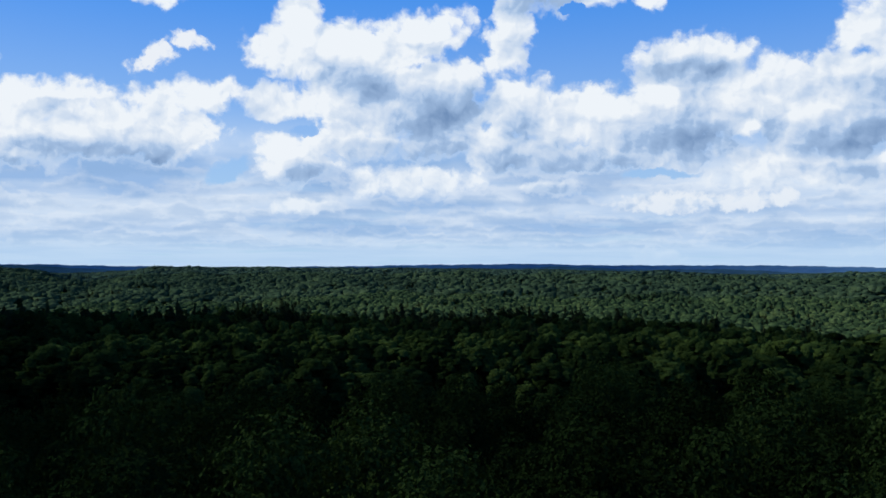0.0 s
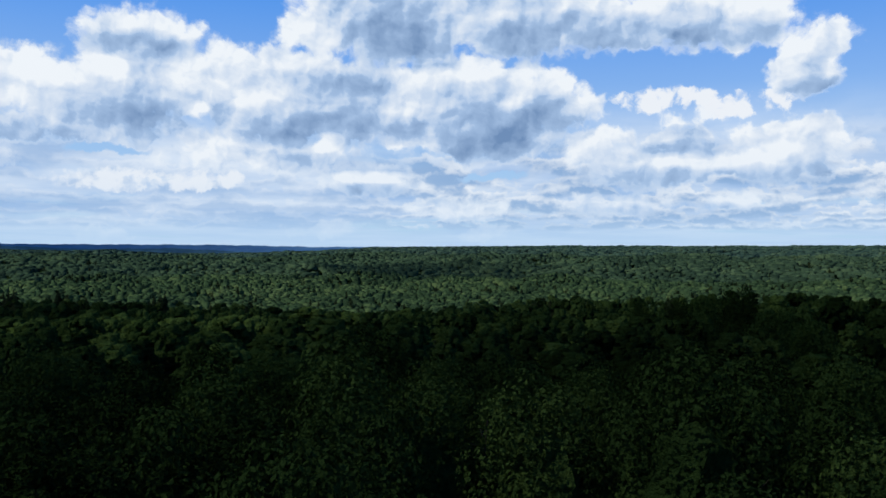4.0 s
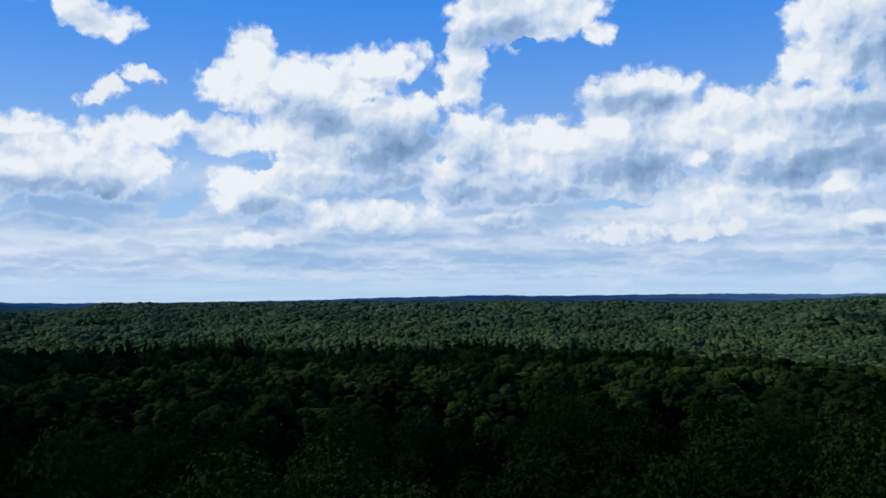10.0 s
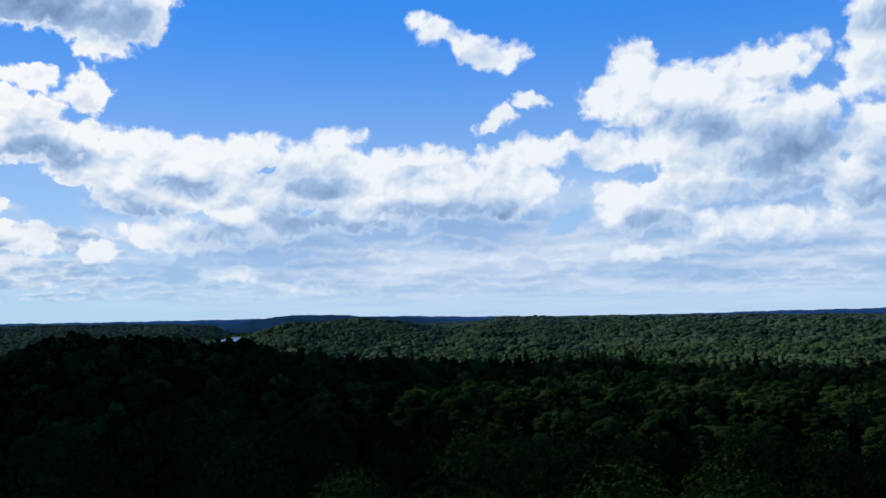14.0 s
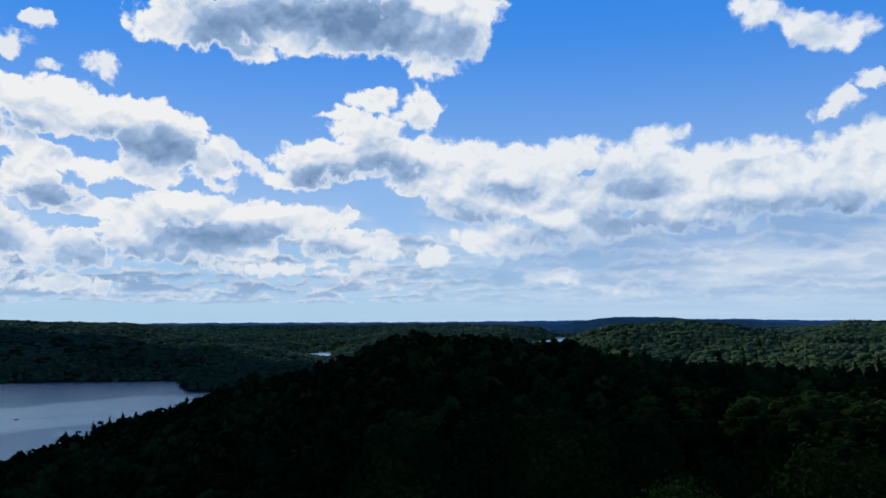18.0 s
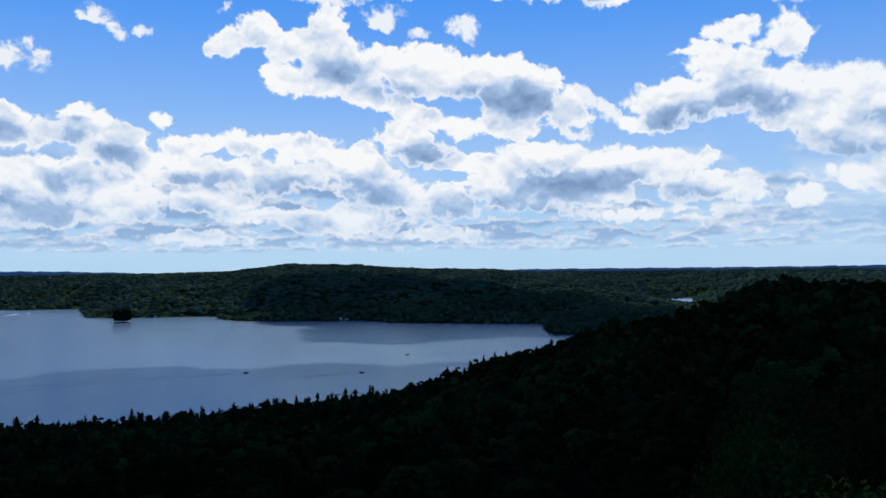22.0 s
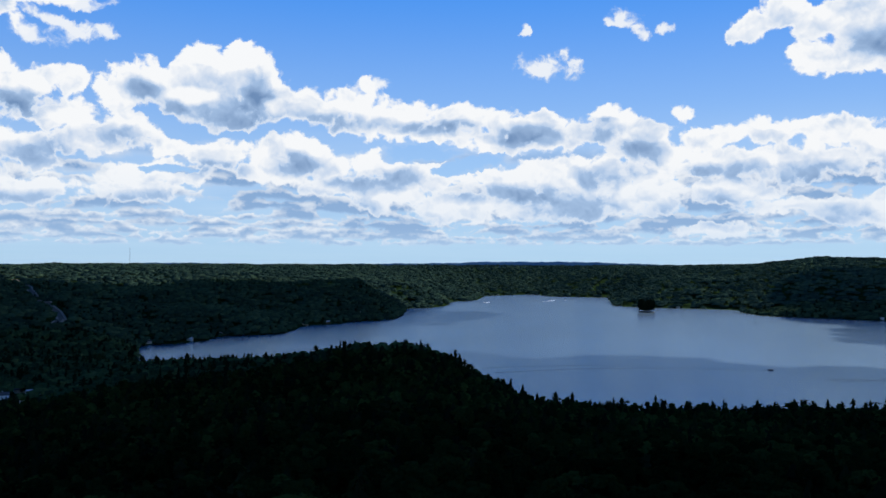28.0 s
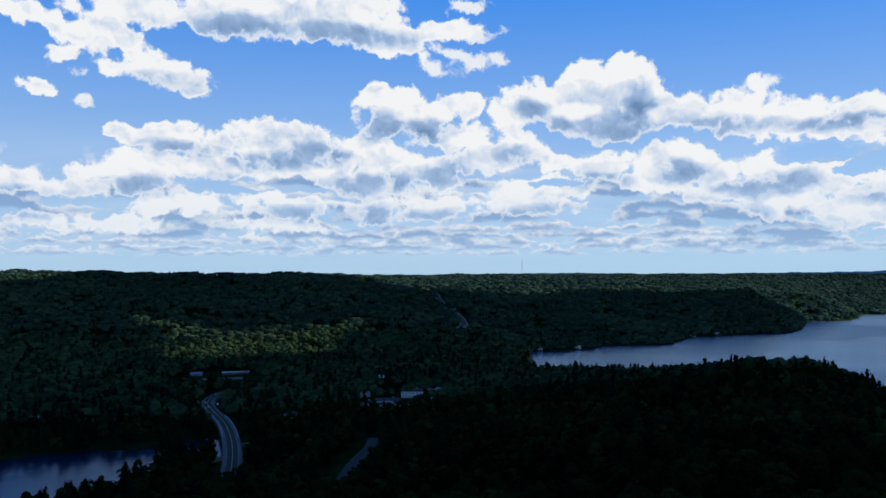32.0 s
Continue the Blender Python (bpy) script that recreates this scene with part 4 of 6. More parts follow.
# brighter-reflecting sheet laid over the lake plane, standing in for sky glare
tagged(disc("water_4", 3300, 3900, 52.4, 56.0, 0.15, GLINT), "small pale pond between wooded hills", "lake", kind="structure")

# ---------------------------------------------------------------- woods
rng = np.random.default_rng(7)


def ball(rings, sides, top_only=True):
    """A low dome, open below: corners and triangles."""
    co = [(0, 0, 1.0)]
    for i in range(1, rings + 1):
        th = i / rings * (0.62 * math.pi if top_only else 0.9 * math.pi)
        for s in range(sides):
            ph = (s + 0.5 * (i % 2)) / sides * 2 * math.pi
            co.append((math.sin(th) * math.cos(ph), math.sin(th) * math.sin(ph), math.cos(th)))
    f = [(0, 1 + s, 1 + (s + 1) % sides) for s in range(sides)]
    for i in range(rings - 1):
        for s in range(sides):
            a, b = 1 + i * sides + s, 1 + i * sides + (s + 1) % sides
            c, d = a + sides, b + sides
            f += [(a, c, b), (b, c, d)]
    return np.array(co), np.array(f)


def cards(centre, out, size, r):
    """Leafy sprays: a small four-cornered blade at each place, turned roughly outward."""
    nrm = out + r.normal(0, 0.30, out.shape)
    nrm /= np.linalg.norm(nrm, axis=1, keepdims=True) + 1e-9
    side = np.cross(nrm, r.normal(0, 1, out.shape))
    side /= np.linalg.norm(side, axis=1, keepdims=True) + 1e-9
    up = np.cross(nrm, side)
    s = (size * r.uniform(0.6, 1.3, len(centre)))[:, None]
    q = np.stack([centre - side * s, centre - up * s * 0.55, centre + side * s, centre + up * s * 0.55], 1).reshape(-1, 3)
    b = np.arange(len(centre))[:, None] * 4
    return q, np.concatenate([b + np.array([[0, 1, 2]]), b + np.array([[0, 2, 3]])])


def lumps(r, count, fat=1.0):
    """Centres and radii of the boughs of a round crown of radius 1 and height about 2, standing on z = 0."""
    c, s = [], []
    for i in range(count):
        a, u = r.uniform(0, 6.28), r.uniform(0, 1)
        z = 0.55 + 1.15 * u
        w = 0.72 * math.sqrt(max(0.05, 1 - (u * 0.98) ** 2.2)) * math.sqrt(r.uniform(0.25, 1))
        c.append((w * math.cos(a), w * math.sin(a), z))
        s.append(r.uniform(0.26, 0.44) * fat)
    return np.array(c), np.array(s)


def crown_round(seed, boughs, blades, size, core=(3, 7), shrink=0.92, fat=1.0):
    """A broadleaf crown of radius 1: boughs of blades round a dim core."""
    r = np.random.default_rng(seed)
    c, s = lumps(r, boughs, fat)
    co, f = [], []
    base = 0
    dco, df = ball(*core)
    for i in range(boughs if shrink > 0.8 else 1):
        if shrink > 0.8:
            q = dco * s[i] * shrink * (1.15, 1.15, 0.85) * r.uniform(0.7, 1.25, (len(dco), 1)) + c[i]
        else:
            q = dco * (shrink, shrink, shrink * 1.25) * r.uniform(0.8, 1.1, (len(dco), 1)) + (0, 0, 0.7)
        co.append(q)
        f.append(df + base)
        base += len(q)
    if blades:
        k = r.integers(0, boughs, blades)
        d = r.normal(0, 1, (blades, 3)) + (0, 0, 0.45)
        d /= np.linalg.norm(d, axis=1, keepdims=True)
        q, g = cards(c[k] + d * (s[k] * r.uniform(0.8, 1.08, blades))[:, None], d, np.full(blades, size), r)
        co.append(q)
        f.append(g + base)
    return np.concatenate(co), np.concatenate(f)


def crown_dome(seed):
    """A plain lumpy crown for the far woods."""
    r = np.random.default_rng(seed)
    co, f = ball(2, 7)
    co[-7:, 2] = -1.15
    return co * (1.0, 1.0, 0.72) * r.uniform(0.75, 1.2, (len(co), 1)) + (0, 0, 1.05), f


def crown_pair(seed):
    """Two or three rounded heads of one crown, for woods a kilometre off."""
    r = np.random.default_rng(seed)
    co, f = ball(2, 6)
    co[-6:, 2] = -1.15
    a = r.uniform(0, 6.28)
    lots = [(co * (0.85, 0.85, 0.75) * r.uniform(0.8, 1.15, (len(co), 1)) + (0, 0, 1.0)),
            (co * (0.6, 0.6, 0.55) * r.uniform(0.8, 1.15, (len(co), 1)) + (0.55 * math.cos(a), 0.55 * math.sin(a), 0.75))]
    return np.concatenate(lots), np.concatenate([f, f + len(co)])


def pine_heart(r, skirts):
    """The dense middle of a pine: ragged skirts of boughs, one above the other, round the spire."""
    co, f = [], []
    for i in range(skirts):
        u = i / skirts
        low, reach = 0.30 + 1.55 * u, 0.72 * (1 - u) ** 0.65 * r.uniform(0.75, 1.1) + 0.07
        rim = [(reach * q * math.cos(a), reach * q * math.sin(a), low + r.uniform(-0.06, 0.06))
               for a, q in zip(np.arange(7) * 0.898 + r.uniform(0, 6), r.uniform(0.6, 1.2, 7))]
        b = len(co)
        co += rim + [(0.0, 0.0, min(1.95, low + 1.55 / skirts * 1.25))]
        f += [(b + k, b + (k + 1) % 7, b + 7) for k in range(7)]
    return np.array(co), np.array(f)


def crown_pine(seed, tiers, blades, size):
    """A white pine of height 2 and radius 1: uneven flat plates of boughs round a thin spire."""
    r = np.random.default_rng(seed)
    heart, hf = pine_heart(r, max(3, tiers // 2))
    co, f, base = [heart], [hf], len(heart)
    for i in range(tiers):
        u = (i + r.uniform(-0.2, 0.2)) / tiers
        z = 0.35 + 1.6 * u
        reach = (1 - u) ** 0.7 * r.uniform(0.6, 1.0) + 0.10
        for b in range(5 if u < 0.75 else 3):
            a = r.uniform(0, 6.28)
            m = max(1, int(blades * reach))
            t = r.uniform(0.15, 1, m)
            pts = np.stack([np.cos(a) * t * reach, np.sin(a) * t * reach, z + 0.12 * t + r.normal(0, 0.03, m)], 1)
            pts += r.normal(0, 0.07, pts.shape) * (1, 1, 0.5)
            d = np.tile((0.25 * np.cos(a), 0.25 * np.sin(a), 1.0), (m, 1))
            q, g = cards(pts, d, np.full(m, size), r)
            co.append(q)
            f.append(g + base)
            base += len(q)
    return np.concatenate(co), np.concatenate(f)


def merge(templates, which, x, y, z, wide, high, turn, tints):
    """Stand copies of the templates in the woods and join them."""
    allco, allf, allt, base = [], [], [], 0
    for k, (co, f) in enumerate(templates):
        i = np.where(which == k)[0]
        if not len(i):
            continue
        c, s = np.cos(turn[i])[:, None], np.sin(turn[i])[:, None]
        X = (co[:, 0] * c - co[:, 1] * s) * wide[i][:, None] + x[i][:, None]
        Y = (co[:, 0] * s + co[:, 1] * c) * wide[i][:, None] + y[i][:, None]
        Z = co[:, 2] * high[i][:, None] + z[i][:, None]
        allco.append(np.stack([X, Y, Z], -1).reshape(-1, 3))
        allf.append((f[None] + (np.arange(len(i)) * len(co))[:, None, None] + base).reshape(-1, 3))
        allt.append(np.repeat(tints[i], len(co)))
        base += len(i) * len(co)
    return np.concatenate(allco), np.concatenate(allf), np.concatenate(allt)


CLEARED = []   # east, north, radius: places without trees


def clear(az, r, radius):
    x, y = polar(az, r)
    CLEARED.append((float(x), float(y), radius))


def line(points, step=12.0):
    """Even steps along a bent line of headings and distances, rounded at the bends."""
    p = [np.array([float(v) for v in polar(a, r)]) for a, r in points]
    p = [2 * p[0] - p[1]] + p + [2 * p[-1] - p[-2]]
    out = []
    for a, b, c, d in zip(p, p[1:], p[2:], p[3:]):
        n = max(2, int(np.linalg.norm(c - b) / step))
        for t in np.arange(n) / n:
            out.append(0.5 * (2 * b + (c - a) * t + (2 * a - 5 * b + 4 * c - d) * t ** 2 + (3 * b - a - 3 * c + d) * t ** 3))
    return np.array(out + [p[-2]])


def where(x, y):
    return math.degrees(math.atan2(-x, y)), math.hypot(x, y)


def height(x, y):
    return float(land(*where(x, y)))


HIGHWAY = line([(144.5, 530), (144.4, 572), (144.3, 664), (144.75, 765), (145.7, 860), (145.9, 905), (145.3, 955), (144.3, 990), (142.8, 1010)])
LANE = line([(140.2, 440), (138.6, 465), (137.3, 500), (136.2, 560), (135.2, 609), (134.9, 645)])
HILL_ROAD = line([(129.3, 1470), (128.9, 1530), (128.7, 1610), (128.9, 1700), (129.4, 1790), (130.1, 2050), (130.5, 2280), (131.4, 2760)], 20)
for road, half in ((HIGHWAY, 13.0), (LANE, 15.0), (HILL_ROAD, 17.0)):
    CLEARED += [(float(q[0]), float(q[1]), half) for q in road]
clear(146.6, 690, 14)
clear(132.4, 845, 32)
clear(133.3, 800, 24)
clear(131.4, 870, 20)
clear(135.3, 845, 16)
clear(134.2, 815, 30)
clear(133.4, 930, 22)
clear(135.5, 880, 16)
clear(130.4, 895, 16)
clear(144.2, 1085, 32)
clear(146.4, 1085, 30)
clear(145.2, 1110, 30)
clear(140.5, 760, 14)
clear(150.2, 905, 16)
clear(155.9, 830, 14)
clear(132.3, 850, 30)
clear(134.1, 790, 24)
clear(133.2, 770, 18)
clear(131.2, 840, 16)
clear(144.0, 1050, 34)
clear(145.2, 1055, 34)
clear(146.6, 1050, 34)
clear(140.5, 735, 12)


def open_ground(az, r):
    x, y = polar(az, r)
    keep = np.ones(len(x), bool)
    for cx, cy, w in CLEARED:
        keep &= (x - cx) ** 2 + (y - cy) ** 2 > w * w
    return keep


# steepest sight line over nearer hills, from the camera, heading by heading
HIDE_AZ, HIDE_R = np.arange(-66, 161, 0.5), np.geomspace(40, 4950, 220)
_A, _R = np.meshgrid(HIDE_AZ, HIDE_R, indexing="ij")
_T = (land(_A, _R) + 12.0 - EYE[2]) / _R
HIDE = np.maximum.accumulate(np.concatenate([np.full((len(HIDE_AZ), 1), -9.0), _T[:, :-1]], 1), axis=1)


def out_of_sight(az, r, z):
    """Which trees stand hidden from the camera behind nearer hills."""
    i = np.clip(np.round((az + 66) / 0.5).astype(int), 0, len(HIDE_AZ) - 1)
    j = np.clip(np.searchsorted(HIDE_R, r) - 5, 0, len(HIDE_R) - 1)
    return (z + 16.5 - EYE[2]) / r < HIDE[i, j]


def scatter(a0, a1, r0, r1, per):
    """Random places for trees, one to so many square metres, thinned where the camera cannot see."""
    n = int(math.radians(a1 - a0) / 2 * (r1 ** 2 - r0 ** 2) / per)
    az, r = rng.uniform(a0, a1, n), np.sqrt(rng.uniform(r0 ** 2, r1 ** 2, n))
    z = land(az, r)
    keep = (z > 0.25) & open_ground(az, r) & ~((np.abs(az - 37.3) < 2.0) & (r > 3400) & (z < 50))
    keep &= ~out_of_sight(az, r, z) | (rng.uniform(0, 1, n) < 0.10)
    return az[keep], r[keep], z[keep]


def woods(name, label, leafy, piny, a0, a1, r0, r1, per, wide, pines, mats=(None, None)):
    az, r, z = scatter(a0, a1, r0, r1, per)
    n = len(az)
    x, y = polar(az, r)
    chance = np.clip(pines(az, r) + 0.12 * waves(x, y, 300, 5.0), 0, 1)
    pine = rng.uniform(0, 1, n) < chance
    size = wide * np.clip(np.exp(rng.normal(0, 0.30, n)), 0.5, 1.7)
    turn = rng.uniform(0, 6.28, n)
    tint = np.clip(rng.normal(0.42, 0.27, n), 0, 1.1)
    total = 0
    for sel, kit, nm, lb, mat in ((~pine, leafy, name, label, mats[0] or FOREST), (pine, piny, name + "_pines", "dark pines among " + label, mats[1] or NEEDLE)):
        i = np.where(sel)[0]
        if not len(i):
            continue
        if kit is leafy:
            w, h, dz = size[i], np.minimum(size[i], 7) * 0.66 * rng.uniform(0.85, 1.2, len(i)) + 1.4, 11.6 - np.minimum(size[i], 7) * 1.3 + np.clip(rng.normal(0, 3.0 if r0 < 400 else 1.8 if r0 < 800 else 1.2, len(i)), -5, 2.8) + 3.5 * ((r[i] < 215) & (az[i] < 50))
            if r0 == 430:
                h, dz = 1.25 * h, dz - 2.0
            if r0 >= 800:
                w, h, dz = 1.16 * w, 0.72 * h, dz + 0.38 * h
            dz = dz * np.where(r[i] > 400, np.clip(z[i] / 9, 0.05, 1), 1)
        else:
            w, h, dz = np.minimum(size[i], 6) * rng.uniform(0.85, 1.45, len(i)), rng.uniform(5.2, 8.8, len(i)) * np.where((r[i] > 380) & (r[i] < 1150), rng.uniform(0.85, 1.32, len(i)), 1.0), np.full(len(i), 0.5)
        co, f, t = merge(kit, rng.integers(0, len(kit), len(i)), x[i], y[i], z[i] + dz, w, h, turn[i], tint[i])
        ob = mesh_object(nm, co, f, mat, smooth=True, tint=t)
        tagged(ob, lb, "forest", kind="stuff")
        total += len(f)
    print(name, n, "trees", total, "triangles")


def pines_all(az, r):
    edge = np.exp(-((r - 430) / 70) ** 2) * ((az > -24) & (az < 30)) * 0.42
    shore = ((az > 64) & (az < 125) & (r > 640) & (r < 1120)) * 0.20
    # pine share raised here so dark needles deepen slopes that lie in shade
    shade_pines = ((az > 60) & (r < 1500)) * 0.12 + ((az > 122) & (r > 400) & (r < 3000)) * 0.10
    return np.where((r > 800) & (az < 32), 0.05, np.where((r < 300) | ((az > 36) & (az < 60)), 0.02, 0.09)) + edge + np.maximum(shore, shade_pines)


NEARC = [crown_round(s, 36, 190, 0.042, (2, 5), 0.92, 0.60) for s in range(6)]
NEARP = [crown_pine(s, 11, 9, 0.13) for s in range(10, 14)]
MIDC = [crown_round(s, 17, 40, 0.075, (2, 5), 0.95, 0.76) for s in range(6)]
MIDP = [crown_pine(s, 8, 5, 0.23) for s in range(20, 25)]
VALE = [crown_round(s, 7, 10, 0.12, (2, 5), 0.95) for s in range(30, 36)]
FARC = [crown_pair(s) for s in range(40, 46)]
FARP = [crown_pine(s, 5, 1, 0.36) for s in range(50, 54)]
DISC = [crown_dome(s) for s in range(60, 66)]
SLOPE = "dense broadleaf forest on the hill below the tower"
VALLEY = "dense green broadleaf forest in the valley"
# the three nearer woods take the leaf colour darkened for shade
woods("wood_near", SLOPE, NEARC, NEARP, -72, 160, 92, 210, 54, 5.0, pines_all, (SHADE_LEAF, None))
woods("wood_slope", SLOPE, MIDC, MIDP, -72, 160, 210, 430, 56, 4.7, pines_all, (SHADE_LEAF, None))
woods("wood_middle", VALLEY, VALE, MIDP, -72, 160, 430, 800, 64, 4.7, pines_all, (SHADE_LEAF, None))
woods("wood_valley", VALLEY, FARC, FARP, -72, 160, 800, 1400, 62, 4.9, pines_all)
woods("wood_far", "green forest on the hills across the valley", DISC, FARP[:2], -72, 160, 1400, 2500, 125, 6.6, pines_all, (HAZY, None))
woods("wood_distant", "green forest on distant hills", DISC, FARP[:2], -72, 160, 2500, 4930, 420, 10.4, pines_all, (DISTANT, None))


# ---------------------------------------------------------------- trees round the foot of the tower
BARK = material("bark", lambda n: principled(n, n.mix(n.noise(n.vec("MULTIPLY", spot(n), (6, 6, 1)), 1.0, 4.0, 0.6), (0.012, 0.010, 0.007), (0.034, 0.028, 0.021)), 0.9, 0, 0.2,
                                            bump(n, n.noise(n.vec("MULTIPLY", spot(n), (9, 9, 1.5)), 1.0, 4.0), 0.6, 0.05)))


def tube(points, radii, sides=7):
    """A tapered limb along a line of points."""
    co, f = [], []
    for p, r in zip(points, radii):
        for k in range(sides):
            a = 2 * math.pi * k / sides
            co.append((p[0] + r * math.cos(a), p[1] + r * math.sin(a), p[2]))
    for i in range(len(points) - 1):
        for k in range(sides):
            a, b = i * sides + k, i * sides + (k + 1) % sides
            f.append((a, b, b + sides, a + sides))
    return np.array(co), np.array(f)


def thing(name, label, category, group=""):
    return tagged(new(name), label, category, group)


def broadleaf_tree(seed, kit, mat, label, group):
    """A forest tree about 16 m high, 4 m in radius."""
    r = np.random.default_rng(seed)
    tree = thing("broadleaf_tree", label, "tree", group)
    bend = r.normal(0, 0.25, (4, 2))
    pts = [(0, 0, -0.5), (bend[0][0], bend[0][1], 4), (bend[1][0], bend[1][1], 9), (bend[2][0], bend[2][1], 13.5)]
    mesh_object("trunk", *tube(pts, (0.24, 0.20, 0.14, 0.05)), BARK, tree, smooth=True)
    for k in range(4):
        a, z = r.uniform(0, 6.28), r.uniform(6.5, 10)
        reach = r.uniform(1.6, 2.8)
        mesh_object("limb", *tube([(0.1 * math.cos(a), 0.1 * math.sin(a), z), (0.5 * reach * math.cos(a), 0.5 * reach * math.sin(a), z + 1.1),
                                   (reach * math.cos(a), reach * math.sin(a), z + 2.6)], (0.09, 0.06, 0.02), 5), BARK, tree, smooth=True)
    co, f = kit
    mesh_object("crown", co * (4.1, 4.1, 4.6) + (0, 0, 7.6), f, mat, tree, tint=np.full(len(co), r.uniform(0.2, 0.8)))
    return tree


def pine_tree(seed, kit, label, group):
    r = np.random.default_rng(seed)
    tree = thing("pine_tree", label, "tree", group)
    mesh_object("trunk", *tube([(0, 0, -0.5), (0.1, 0, 8), (0, 0.1, 18.5)], (0.26, 0.17, 0.03)), BARK, tree, smooth=True)
    co, f = kit
    mesh_object("crown", co * (3.2, 3.2, 9.3) + (0, 0, 1.0), f, NEEDLE, tree, tint=np.full(len(co), r.uniform(0.1, 0.6)))
    return tree


def near_trees():
    kinds = [broadleaf_tree(s, crown_round(100 + s, 30, 4600, 0.035, (3, 7), 0.60), SHADE_LEAF,
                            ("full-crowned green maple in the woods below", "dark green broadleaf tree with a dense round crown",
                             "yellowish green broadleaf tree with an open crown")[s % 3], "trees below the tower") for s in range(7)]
    pines = [pine_tree(s, crown_pine(200 + s, 16, 22, 0.075), "dark ragged pine standing over the broadleaf canopy", "pines below the tower") for s in range(2)]
    spots = []
    r = np.random.default_rng(11)
    tries = 0
    while len(spots) < 292 and tries < 20000:
        tries += 1
        az, d = r.uniform(-72, 160), math.sqrt(r.uniform(24 ** 2, 94 ** 2))
        x, y = (float(v) for v in polar(az, d))
        if all((x - a) ** 2 + (y - b) ** 2 > 5.4 ** 2 for a, b in spots):
            spots.append((x, y))
    used = set()
    for x, y in spots:
        az, d = math.degrees(math.atan2(-x, y)), math.hypot(x, y)
        src = pines[r.integers(0, 2)] if r.uniform() < 0.04 and az > 50 else kinds[r.integers(0, 7)]
        ground = float(land(az, d))
        s = (EYE[2] - 7.0 - 0.06 * d - ground + r.normal(0, 2.0)) / 16.6 if az < 50 else r.uniform(0.85, 1.15)
        m = pose(x, y, ground - 0.3, 0, 0, r.uniform(0, 360)) @ Matrix.Diagonal((s * r.uniform(0.85, 1.1), s * 0.95, s, 1))
        if src.name in used:
            copy_thing(src, m @ Matrix.Diagonal((1 / src.scale[0], 1 / src.scale[1], 1 / src.scale[2], 1)))
        else:
            used.add(src.name)
            src.matrix_basis = m
    for k in kinds + pines:
        if k.name not in used:
            for o in (*k.children_recursive, k):
                bpy.data.objects.remove(o)


near_trees()

# ---------------------------------------------------------------- roads, bridge, houses and boats
def speckled(name, a, b, scale, rough=0.85, spec=0.3):
    return material(name, lambda n: principled(n, n.mix(n.noise(spot(n), scale, 5.0, 0.6), a, b), rough, 0, spec))


ASPHALT = speckled("asphalt", (0.044, 0.038, 0.032), (0.074, 0.064, 0.054), 0.6, 0.95, 0.1)
GRAVEL = speckled("gravel_shoulder", (0.10, 0.085, 0.06), (0.16, 0.135, 0.10), 1.5)
CONCRETE = speckled("pale_concrete", (0.28, 0.27, 0.255), (0.42, 0.405, 0.38), 1.0)
PAINT = speckled("road_paint", (0.30, 0.30, 0.28), (0.45, 0.45, 0.42), 3.0)
YELLOW = speckled("yellow_road_paint", (0.55, 0.40, 0.08), (0.65, 0.48, 0.12), 3.0)
WHITE = speckled("white_siding", (0.56, 0.56, 0.54), (0.70, 0.70, 0.67), 1.2)
CREAM = speckled("cream_siding", (0.52, 0.47, 0.36), (0.62, 0.56, 0.45), 1.2)
BROWN = speckled("brown_boards", (0.10, 0.06, 0.035), (0.17, 0.11, 0.06), 2.0)
SLATE = speckled("blue_grey_roof", (0.16, 0.20, 0.28), (0.24, 0.29, 0.38), 0.8, 0.6)
DARK_ROOF = speckled("dark_shingles", (0.035, 0.035, 0.04), (0.075, 0.07, 0.07), 2.0)
PALE_ROOF = speckled("pale_metal_roof", (0.34, 0.35, 0.36), (0.46, 0.47, 0.48), 0.8, 0.6)
GRASS = speckled("dry_grass", (0.055, 0.075, 0.022), (0.12, 0.11, 0.045), 0.8)
STEEL = speckled("galvanised_steel", (0.35, 0.36, 0.37), (0.48, 0.49, 0.50), 2.0, 0.5)
RUBBER = speckled("black_rubber", (0.015, 0.015, 0.016), (0.03, 0.03, 0.03), 6.0)
ROCK = speckled("shore_rock", (0.07, 0.065, 0.06), (0.14, 0.13, 0.115), 0.4)
GLASS = material("dark_window_glass", lambda n: principled(n, (0.02, 0.03, 0.04), 0.08, 0, 0.6))
BOXF = np.array([(0, 3, 2, 1), (4, 5, 6, 7), (0, 1, 5, 4), (1, 2, 6, 5), (2, 3, 7, 6), (3, 0, 4, 7)])


def box(x0, x1, y0, y1, z0, z1, taper=0.0):
    t = taper
    return np.array([(x0, y0, z0), (x1, y0, z0), (x1, y1, z0), (x0, y1, z0), (x0 + t, y0 + t, z1), (x1 - t, y0 + t, z1), (x1 - t, y1 - t, z1), (x0 + t, y1 - t, z1)], float), BOXF


